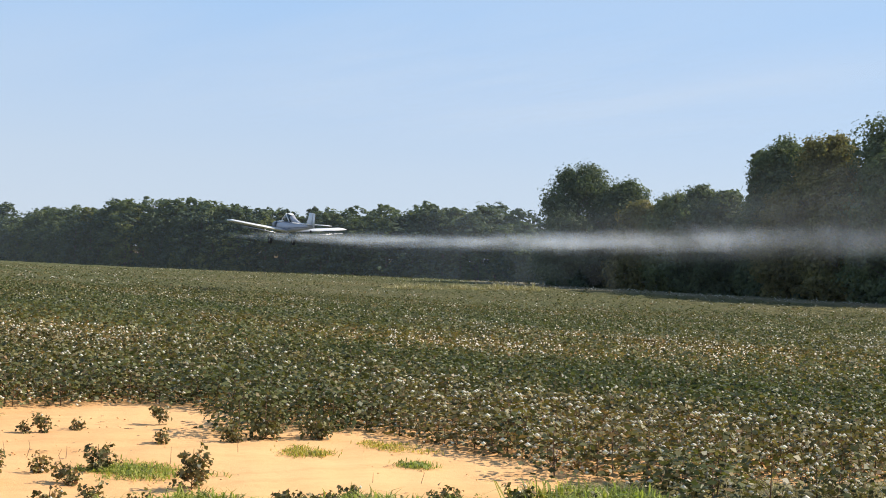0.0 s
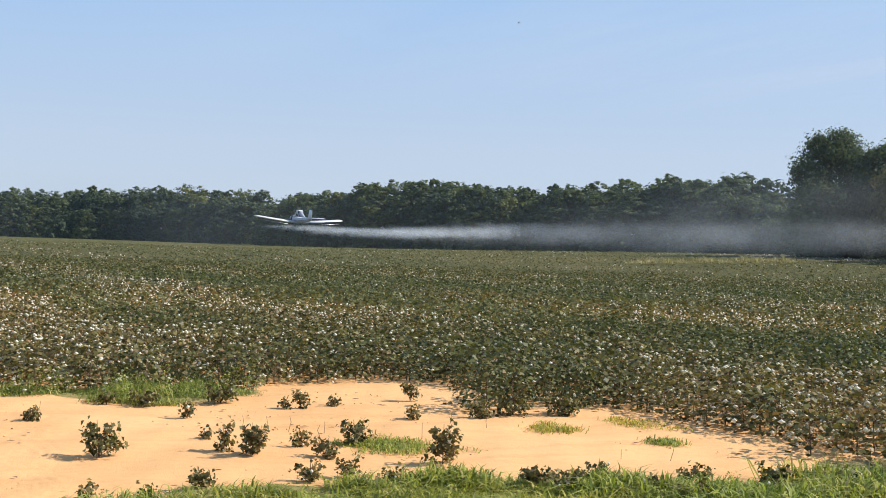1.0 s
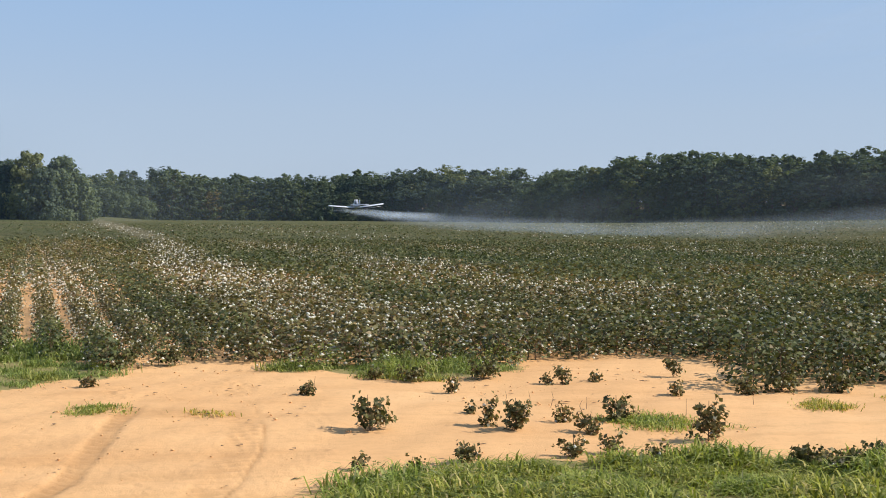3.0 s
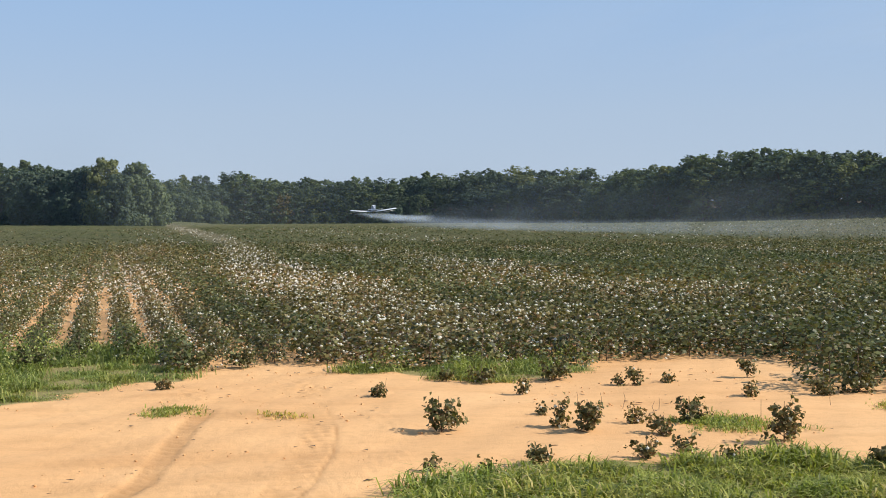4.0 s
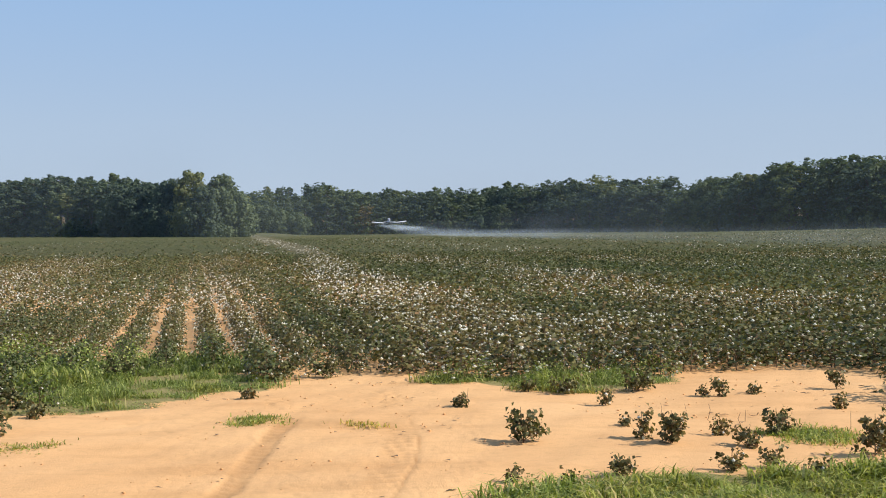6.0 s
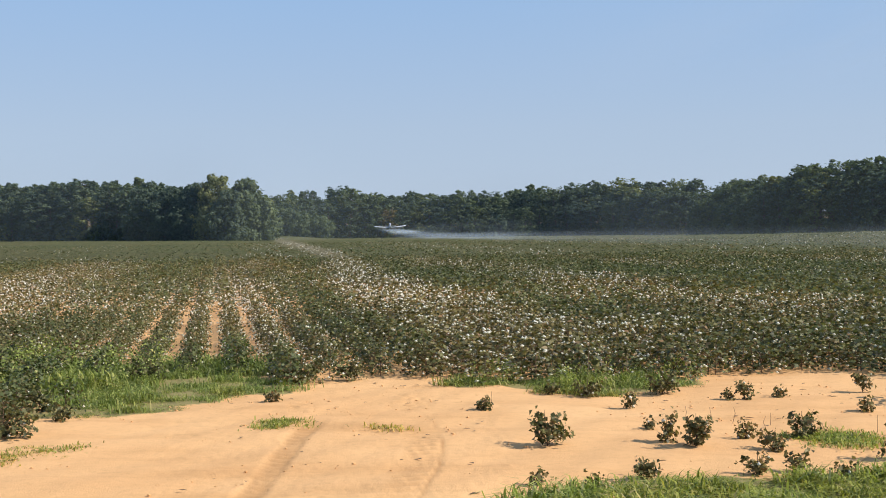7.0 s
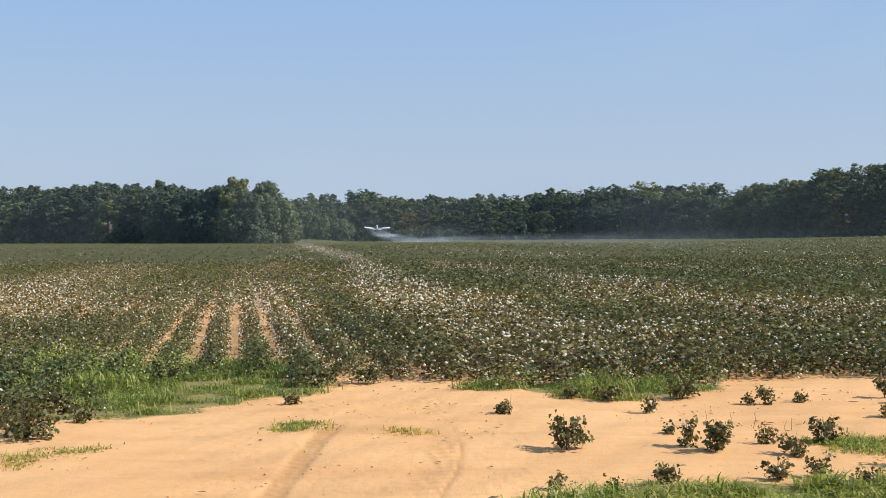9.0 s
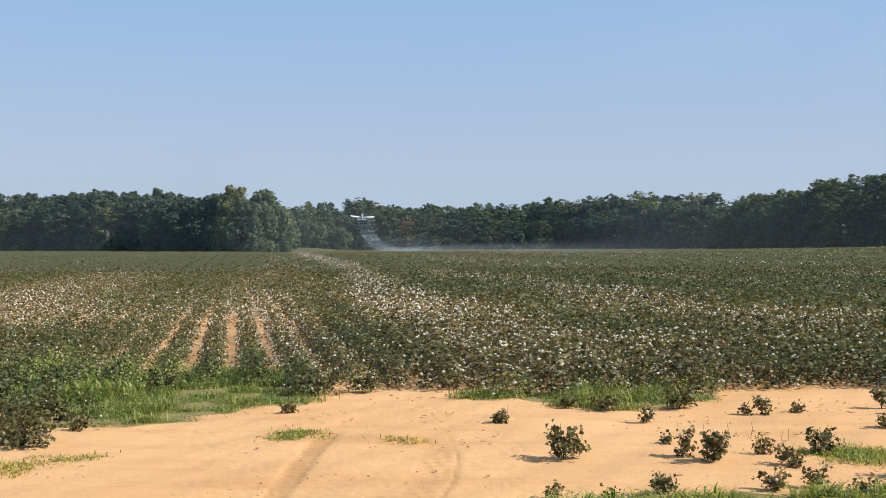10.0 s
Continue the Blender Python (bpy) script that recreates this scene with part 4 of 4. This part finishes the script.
    for x, y, w, d, n, tint, label in ((-2.33, 17.0, 0.30, 0.16, 30, 0.25, "small flat tuft of grass on bare sand"), (4.95, 15.2, 0.55, 0.25, 60, 0.1, "low spreading green grass beside a cotton plant"),
                                       (-5.45, 14.6, 0.3, 0.2, 26, 0.4, "small tuft of grass on bare sand"), (-4.9, 14.9, 0.3, 0.14, 14, 0.3, "flat patch of low grass on bare sand"),
                                       (8.96, 14.77, 0.12, 0.1, 16, 0.0, "tiny round green tuft on bare sand"), (7.9, 16.2, 0.35, 0.16, 18, 0.6, "dry flat grass tuft on bare sand"),
                                       (9.6, 16.4, 0.5, 0.25, 26, 0.7, "dry grass tuft beside the cotton"), (-0.74, 16.5, 0.18, 0.10, 4, 0.8, "thin dry grass on bare sand")):
        pile = Pile()
        for _ in range(n):
            px, py = x + rng.normal(0, w * 0.5), y + rng.normal(0, d * 1.3)
            pile.add(sets["low"][rng.integers(4)], (px, py, gz(px, py) - 0.005), rng.uniform(0, 6.28), (0.9, 0.9, rng.uniform(0.35, 1.25)), np.clip(tint + rng.normal(0, 0.1), 0, 1))
        tagged(new("grass_tuft", pile.mesh("grass_tuft", [GRASS])), label, "grass", kind="stuff")


grow_turf()


def litter_sand():
    """Clods, dry leaves and twigs strewn over the bare sand."""
    rng = np.random.default_rng(71)
    clods, bits = Pile(), Pile()
    ball = (BALL_V * np.array([1, 1, 0.6]), [(BALL_F, 0)])
    bit = (np.array([(-1, -0.35, 0), (0.1, -0.5, 0.25), (1, 0.1, 0.05), (0, 0.5, 0.2)]), [(np.array([(0, 1, 2, 3)], np.int32), 0)])
    for k in range(2600):
        x, y = rng.uniform(-8, 11), rng.uniform(10, 22.5)
        if not in_poly(np.array([x]), np.array([y]), SAND)[0] or wave(x, y, 1.1, 3.0) < -0.1:
            continue
        s = 0.006 + 0.02 * rng.random() ** 4
        clods.add(ball, (x, y, gz(x, y) + 0.3 * s), rng.uniform(0, 6.28), (s * rng.uniform(0.7, 1.6), s, s), rng.random())
        if k % 6 == 0:
            s = rng.uniform(0.015, 0.05)
            bits.add(bit, (x + 0.3, y + 0.2, gz(x, y) + 0.012), rng.uniform(0, 6.28), (s * 1.6, s * 0.8, s), rng.random())
    tagged(new("clods", clods.mesh("clods", [SOIL])), "small clods of orange sand strewn about", "clods", kind="stuff")
    tagged(new("leaf_litter", bits.mesh("leaf_litter", [STEM])), "dry brown leaves and twigs lying on the sand", "leaf litter", kind="stuff")


litter_sand()


def stand_stalks():
    """Bare dry stalks of last year's cotton standing in the sand."""
    rng = np.random.default_rng(81)
    for x, y in ((3.35, 16.9), (3.62, 16.6), (3.98, 16.7), (4.45, 16.5), (4.25, 15.9), (5.6, 15.6), (6.5, 16.9), (6.9, 16.4), (0.7, 18.3), (7.6, 13.6), (8.2, 13.4)):
        h = rng.uniform(0.14, 0.28)
        bend = rng.normal(0, 0.03, 2)
        a, b = stalk((0, 0, -0.02), (bend[0], bend[1], h * 0.6), 0.004, 0.003, 5), stalk((bend[0], bend[1], h * 0.58), (bend[0] * 0.4, bend[1] * 0.4, h), 0.003, 0.002, 5)
        v, faces = joined([(*a, 0), (*b, 0)])
        ob = new("dry_stalk", mesh_from("dry_stalk", v, [f for f, _ in faces], [STEM], flat=False))
        ob.location = (x, y, gz(x, y))
        tagged(ob, "thin bare brown stalk standing in orange sand", "stalk", "dry stalks on the sand")


stand_stalks()


# ---- the crop duster ----
def loft(rings):
    bm = bmesh.new()
    rows = [[bm.verts.new(p) for p in ring] for ring in rings]
    n = len(rows[0])
    for a, b in zip(rows, rows[1:]):
        for k in range(n):
            bm.faces.new((a[k], a[(k + 1) % n], b[(k + 1) % n], b[k]))
    bm.faces.new(rows[0])
    bm.faces.new(rows[-1][::-1])
    return bm


def oval(y, zc, hw, hh, n=18, square=2.6):
    """A rounded cross-section of the fuselage at y."""
    out = []
    for k in range(n):
        w = 2 * math.pi * k / n
        c, s = math.cos(w), math.sin(w)
        out.append((hw * math.copysign(abs(c) ** (2 / square), c), y, zc + hh * math.copysign(abs(s) ** (2 / square), s)))
    return out


FOIL = [(0.0, 0.0), (0.04, 0.045), (0.15, 0.085), (0.35, 0.105), (0.65, 0.07), (1.0, 0.004), (0.65, -0.025), (0.3, -0.04), (0.08, -0.03)]


def surface(stations, upright=False):
    """A wing or fin: stations (span, leading edge y, height, chord, thickness factor)."""
    rings = []
    for s, y, z, chord, thick in stations:
        ring = []
        for u, v in FOIL:
            if upright:
                ring.append((v * chord * thick, y - u * chord, s))
            else:
                ring.append((s, y - u * chord, z + v * chord * thick))
        rings.append(ring)
    return loft(rings)


def rod(p, q, r0, r1=None, sides=8):
    v, f = stalk(p, q, r0, r1 if r1 is not None else r0, sides)
    bm = bmesh.new()
    vs = [bm.verts.new(c) for c in v]
    for q4 in f:
        bm.faces.new([vs[k] for k in q4])
    bm.faces.new(vs[:sides])
    bm.faces.new(vs[sides:][::-1])
    return bm


def disc_wheel(r, width):
    bm = bmesh.new()
    prof = [(r * 0.45, width / 2), (r * 0.85, width / 2), (r, width * 0.3), (r, -width * 0.3), (r * 0.85, -width / 2), (r * 0.45, -width / 2)]
    n = 20
    rows = [[bm.verts.new((x, p * math.cos(2 * math.pi * k / n), p * math.sin(2 * math.pi * k / n))) for k in range(n)] for p, x in prof]
    rows.append(rows[0])
    for a, b in zip(rows, rows[1:]):
        for k in range(n):
            bm.faces.new((a[k], a[(k + 1) % n], b[(k + 1) % n], b[k]))
    return bm


def build_plane():
    plane = tagged(new("crop_duster"), "white low-wing crop duster aeroplane spraying over the field", "aeroplane")
    body = part("fuselage", loft([oval(2.75, 0.10, 0.26, 0.24), oval(2.6, 0.10, 0.38, 0.36), oval(1.9, 0.08, 0.44, 0.42), oval(1.0, 0.10, 0.47, 0.47), oval(0.2, 0.10, 0.47, 0.48),
                                  oval(-0.8, 0.10, 0.44, 0.46), oval(-1.8, 0.12, 0.37, 0.38), oval(-3.2, 0.20, 0.24, 0.26), oval(-4.6, 0.28, 0.15, 0.20), oval(-5.5, 0.34, 0.05, 0.12)]), GREY, plane)
    part("engine_cowling", loft([oval(2.9, 0.10, 0.2, 0.2), oval(2.78, 0.10, 0.45, 0.43), oval(2.1, 0.09, 0.52, 0.50), oval(1.75, 0.085, 0.52, 0.50)]), DARK, body, "dark engine cowling")
    part("top_deck", loft([oval(1.75, 0.48, 0.36, 0.12), oval(0.9, 0.62, 0.38, 0.12), oval(0.5, 0.66, 0.36, 0.1)]), WHITE, body, "white hopper lid before the cockpit")
    part("canopy", loft([oval(0.85, 0.70, 0.26, 0.05), oval(0.3, 0.84, 0.36, 0.30), oval(-0.15, 0.93, 0.38, 0.43), oval(-0.6, 0.92, 0.36, 0.39), oval(-1.0, 0.82, 0.28, 0.24)]), CANOPY_GLASS, plane, "dark glazed cockpit canopy")
    part("turtle_deck", loft([oval(-0.85, 0.94, 0.28, 0.28), oval(-1.4, 0.74, 0.23, 0.23), oval(-2.4, 0.54, 0.14, 0.14), oval(-3.3, 0.40, 0.06, 0.08)]), GREY, plane)
    for s in (-1, 1):
        part("canopy_post", rod((s * 0.33, 0.85, 0.62), (s * 0.33, -0.1, 1.36), 0.05), WHITE, plane)
    for s in (-1, 1):
        part("canopy_post", rod((s * 0.36, -0.1, 1.34), (s * 0.34, -0.95, 0.62), 0.05), WHITE, plane)
    part("roof_panel", loft([oval(0.1, 1.30, 0.22, 0.03), oval(-0.2, 1.37, 0.28, 0.03), oval(-0.85, 1.24, 0.22, 0.03)]), WHITE, plane)
    for s in (-1, 1):
        wing = part("wing", surface([(s * 0.35, 1.0, -0.30, 2.0, 1.0), (s * 3.0, 0.98, -0.06, 1.95, 1.0), (s * 5.5, 0.95, 0.22, 1.85, 0.95), (s * 5.85, 0.75, 0.27, 1.45, 0.7)]), WHITE, plane, "white straight wing")
        part("aileron", surface([(s * 3.3, -0.62, 0.0, 0.40, 0.6), (s * 5.4, -0.66, 0.23, 0.36, 0.6)]), WHITE, wing)
        part("tailplane", surface([(s * 0.1, -4.4, 0.52, 1.25, 0.6), (s * 1.75, -4.55, 0.55, 1.0, 0.6), (s * 1.95, -4.75, 0.55, 0.7, 0.5)]), WHITE, plane)
        boom = part("spray_boom", rod((s * 0.5, -1.35, -0.62), (s * 5.1, -1.35, -0.12), 0.035), STEEL, plane, "thin metal spray boom")
        for k in range(10):
            x = s * (0.7 + 0.47 * k)
            z = -0.62 + (abs(x) - 0.5) * 0.1087
            part("nozzle", rod((x, -1.35, z - 0.02), (x, -1.38, z - 0.12), 0.018, 0.012, 6), DARK, boom)
        part("boom_bracket", rod((s * 2.8, -0.85, -0.12), (s * 2.8, -1.35, -0.37), 0.02), STEEL, plane)
        leg = part("landing_leg", rod((s * 0.5, 1.0, -0.4), (s * 1.1, 1.15, -1.25), 0.07, 0.045), DARK, plane)
        bm = disc_wheel(0.36, 0.22)
        bmesh.ops.translate(bm, verts=bm.verts, vec=(s * 1.2, 1.15, -1.28))
        part("tyre", bm, RUBBER, leg)
        part("wheel_hub", rod((s * 1.1, 1.15, -1.28), (s * 1.3, 1.15, -1.28), 0.17, 0.17, 14), STEEL, leg)
    part("fin", surface([(0.3, -3.9, 0, 1.45, 0.55), (1.0, -4.25, 0, 1.1, 0.5), (1.6, -4.5, 0, 0.85, 0.45)], True), WHITE, plane)
    part("rudder", surface([(0.25, -5.3, 0, 0.5, 0.4), (1.55, -5.33, 0, 0.4, 0.4)], True), WHITE, plane)
    bm = disc_wheel(0.13, 0.09)
    bmesh.ops.translate(bm, verts=bm.verts, vec=(0, -5.1, -0.1))
    part("tail_wheel", bm, RUBBER, plane)
    part("fuselage_stripe", loft([oval(0.6, -0.06, 0.48, 0.12), oval(-1.2, 0.02, 0.43, 0.10), oval(-3.2, 0.2, 0.25, 0.06), oval(-4.6, 0.28, 0.16, 0.03)]), DARK, plane, "dark stripe along the fuselage")
    hub = part("propeller", rod((0, -0.05, 0), (0, 0.3, 0), 0.17, 0.04, 12), DARK, plane, "turning propeller with metal blades")
    hub.location = (0, 2.9, 0.10)
    for w in (0, 120, 240):
        bm = surface([(0.12, 0.08, 0, 0.16, 0.7), (0.75, 0.10, 0, 0.2, 0.4), (1.2, 0.06, 0, 0.12, 0.3)])
        bmesh.ops.rotate(bm, verts=bm.verts, cent=(0, 0, 0), matrix=Matrix.Rotation(radians(w), 3, "Y"))
        part("blade", bm, STEEL, hub)
    return plane, hub


plane, propeller = build_plane()

# seconds, metres along the rows, metres across them, height, bank and climb in degrees
FLIGHT = [(-2.0, -18.0, 65.5, 14.2, 0, 3), (-1.0, 37.5, 66.2, 9.2, 0, 4),
          (0.0, 92.5, 66.5, 7.20, 0, 3.5), (0.5, 118.4, 66.6, 6.42, 0, 3.5), (1.0, 143.6, 66.3, 6.12, 1, 3.5), (1.5, 169.6, 66.3, 5.92, 0, 3.5), (2.0, 195.0, 66.5, 5.85, -1, 3.5),
          (2.5, 219.9, 66.8, 6.05, -2, 3.5), (4.0, 295.5, 67.2, 6.28, -3, 3.5), (4.5, 320.0, 67.3, 6.50, -2, 3.5), (5.0, 345.0, 67.4, 6.85, -2, 3.5), (5.5, 370.5, 67.4, 7.05, -1.5, 3.5),
          (7.0, 443.5, 67.2, 7.35, -1, 3.5), (7.5, 468.0, 67.2, 7.52, -1, 3.5), (8.0, 491.5, 67.0, 7.80, 0, 6), (8.5, 515.0, 66.8, 8.05, 0, 9), (9.0, 539.0, 66.7, 9.45, 1, 14),
          (9.5, 561.5, 66.6, 13.2, 2, 19), (10.0, 582.5, 66.1, 19.7, 2.5, 21)]


def flight(t):
    """Place, bank and climb at t, glided between the rows."""
    rows = np.array(FLIGHT)
    k = int(np.clip(np.searchsorted(rows[:, 0], t) - 1, 0, len(rows) - 2))
    a, b = rows[k], rows[k + 1]
    pa, pb = rows[max(k - 1, 0)], rows[min(k + 2, len(rows) - 1)]
    h = b[0] - a[0]
    u = (t - a[0]) / h
    ma, mb = (b - pa) / max(b[0] - pa[0], 1e-6) * h, (pb - a) / max(pb[0] - a[0], 1e-6) * h
    if u < 0 or u > 1:
        v = a + (b - a) * u
    else:
        v = (2 * u**3 - 3 * u**2 + 1) * a + (u**3 - 2 * u**2 + u) * ma + (3 * u**2 - 2 * u**3) * b + (u**3 - u**2) * mb
    x, y = v[1] * LANE + v[2] * ASIDE
    return float(x), float(y), float(v[3]), float(v[4]), float(v[5])


def spray_piece(name, length, high, wide, sheets, gap, mat, seed):
    """A bank of drifting droplets: soft overlapping veils in several directions."""
    rng = np.random.default_rng(seed)
    vs, qs, uvs = [], [], []
    n = 0
    slices = max(3, int(length / gap))
    jobs = [("along", k) for k in range(sheets)] + [("cross", k) for k in range(slices)]
    for kind, k in jobs:
        if kind == "along":
            off = (k + 0.5) / sheets * 2 - 1
            c = np.array([off * wide * 0.95, rng.uniform(-0.1, 0.1) * length, rng.uniform(-0.15, 0.15) * high])
            w = rng.uniform(-0.08, 0.08)
            a, l = np.array([math.sin(w), math.cos(w), 0]), length * 0.5
        else:
            c = np.array([rng.uniform(-0.2, 0.2) * wide, ((k + rng.uniform(0.2, 0.8)) / slices - 0.5) * length, rng.uniform(-0.1, 0.1) * high])
            w = rng.uniform(-0.35, 0.35)
            a, l = np.array([math.cos(w), math.sin(w), 0]), wide
        up = np.array([rng.normal(0, 0.15), rng.normal(0, 0.15), 1.0])
        h = high * rng.uniform(0.8, 1.15)
        cols = 6
        for i in range(cols + 1):
            for j, s in enumerate((-1, 0, 1)):
                u = i / cols
                vs.append(c + a * l * (2 * u - 1) + up * h * s + np.array([0.06, 0, 0]) * wide * math.sin(3 * u + 2 * s + seed))
        for i in range(cols):
            for j in range(2):
                q = [n + i * 3 + j, n + (i + 1) * 3 + j, n + (i + 1) * 3 + j + 1, n + i * 3 + j + 1]
                qs.append(q)
                uvs += [(i / cols, j / 2), ((i + 1) / cols, j / 2), ((i + 1) / cols, (j + 1) / 2), (i / cols, (j + 1) / 2)]
        n += 3 * (cols + 1)
    me = mesh_from(name, np.array(vs), np.array(qs), [mat], None, None, np.array(uvs), flat=False)
    return tagged(new(name, me), "white drifting veil of spray droplets behind the aeroplane", "spray", kind="stuff")


# lag behind the aeroplane in seconds, reach along the path, half height, half width, sink, veils
SPRAY = [(0.0, 5, 0.22, 5.0, 0.78, 2, 0), (0.05, 6, 0.28, 5.2, 0.95, 2, 0), (0.13, 7, 0.32, 5.2, 1.15, 2, 0), (0.22, 8, 0.36, 5.2, 1.3, 2, 0), (0.37, 10, 0.46, 5.2, 1.6, 2, 0), (0.55, 12, 0.6, 5.2, 1.9, 2, 0), (0.77, 14, 0.9, 5.6, 2.15, 2, 0),
         (1.02, 16, 1.3, 6.0, 2.7, 2, 1), (1.3, 18, 1.4, 6.4, 3.2, 2, 1), (1.6, 20, 1.45, 6.8, 3.7, 2, 1), (1.95, 22, 1.4, 7.2, 4.1, 2, 1), (1.35, 20, 2.6, 8.0, 1.6, 1, 3), (2.0, 24, 3.0, 9.0, 1.6, 1, 3),
         (2.35, 24, 1.3, 7.6, 4.4, 2, 1), (2.8, 30, 1.3, 8.0, 4.6, 1, 1), (3.3, 34, 3.4, 10.0, 1.6, 1, 3), (3.4, 36, 1.4, 8.5, 4.6, 1, 1), (4.1, 42, 1.5, 9.0, 4.6, 2, 2), (5.0, 48, 1.6, 10.0, 4.6, 2, 2), (6.0, 54, 1.7, 11.0, 4.6, 2, 2),
         (7.2, 60, 1.8, 12.0, 4.6, 1, 2)]
veils = []
for k, (lag, reach, high, wide, sink, sheets, kind) in enumerate(SPRAY):
    veils.append((spray_piece("spray_veil", 2.0 * reach, high, wide, sheets, (4.0, 6.0, 11.0, 9.0)[kind], (MIST_DENSE, MIST_THIN, MIST_HAZE, MIST_FAINT)[kind], 60 + k), lag, sink, high))

# wisps of the last pass that still hang over the field: metres along, across, height, half height, reach, half width
LINGER = [(40, 72, 9.0, 3.2, 11, 5.0), (53, 70, 7.2, 2.8, 12, 5.5), (66, 72, 8.0, 2.4, 12, 5.0), (84, 74, 6.5, 1.8, 14, 4.5)]
wisps = []
for k, (far, side, up, high, reach, wide) in enumerate(LINGER):
    wisps.append((spray_piece("spray_veil", 2.0 * reach, high, wide, 2, 7.0, MIST_HAZE if k < 1 else MIST_FAINT, 90 + k), far, side, up))


def build_dragonfly():
    fly = tagged(new("dragonfly"), "small dark dragonfly crossing the sky above the field", "insect")
    part("body", rod((0, -0.03, 0), (0, 0.02, 0), 0.002, 0.004, 6), DARK, fly)
    for s in (-1, 1):
        for y in (0.004, 0.014):
            bm = surface([(s * 0.003, y + 0.004, 0.002, 0.007, 0.3), (s * 0.018, y + 0.006, 0.006, 0.009, 0.2), (s * 0.030, y + 0.005, 0.009, 0.005, 0.2)])
            part("wing", bm, DARK, fly)
    return fly


dragonfly = build_dragonfly()


def spread_cloud():
    """A high thin sheet of streaky cloud over the far side of the woods."""
    az = np.radians(np.linspace(2, 66, 33))
    r = np.linspace(1500, 4600, 9)
    a, rr = np.meshgrid(az, r, indexing="ij")
    v = np.stack([rr * np.sin(a), rr * np.cos(a), 520 + 0 * rr], -1).reshape(-1, 3)
    i = np.arange(v.shape[0]).reshape(a.shape)
    q = np.stack([i[:-1, :-1], i[:-1, 1:], i[1:, 1:], i[1:, :-1]], -1).reshape(-1, 4)
    u, w = np.meshgrid(np.linspace(0, 1, 33), np.linspace(0, 1, 9), indexing="ij")
    uv = np.stack([u.ravel()[q.ravel()], w.ravel()[q.ravel()]], -1)
    tagged(new("backdrop", mesh_from("backdrop", v, q, [CLOUD], None, None, uv, flat=False)), "faint white streaks of thin high cloud", "cloud", kind="structure")


spread_cloud()


FLY = [pose(10.93, 14.05, 5.26, 0, 0, 80), pose(7.13, 16.18, 6.00, 0, 0, 80), pose(3.17, 17.39, 5.98, 0, 0, 80), pose(-0.78, 17.81, 5.07, 0, 0, 80)]


def motions():
    ts = [0.25 * k for k in range(41)]
    rows = []
    for t in ts:
        x, y, z, bank, climb = flight(t)
        rows.append((t, pose(x, y, z, climb, bank, 4.5 - 5.0 * max(0.0, 1 - t / 1.5))))
    walk(plane, rows)
    walk(propeller, [(k / 30, pose(0, 2.9, 0.10) @ pose(0, 0, 0, 0, 74 * k, 0)) for k in range(301)])
    walk(dragonfly, [(0.0, pose(13.8, 9.8, 4.4, 0, 0, 70)), (0.5, FLY[0]), (1.0, FLY[1]), (1.5, FLY[2]), (2.0, FLY[3]), (4.0, pose(-30, 19, 5.5, 0, 0, 85)), (10.0, pose(-110, 25, 9, 0, 0, 85))])
    for veil, far, side, up in wisps:
        x0, y0 = far * LANE + side * ASIDE
        walk(veil, [(t, pose(float(x0) - 0.5 * t, float(y0), up - 0.12 * t, 0, 0, 11.2)) for t in (0.0, 5.0, 10.0)])
    for veil, lag, sink, high in veils:
        rows = []
        for t in ts:
            x, y, z, _, _ = flight(t - lag)
            x1, y1, z1, _, _ = flight(t - lag + 0.1)
            floor = gz(x, y) + 0.55 * high + 0.5
            up = math.degrees(math.atan2(z1 - z, math.hypot(x1 - x, y1 - y)))
            rows.append((t, pose(x, y, max(z - sink, floor), up if z - sink > floor else 0, 0, 11.2)))
        walk(veil, rows)


motions()
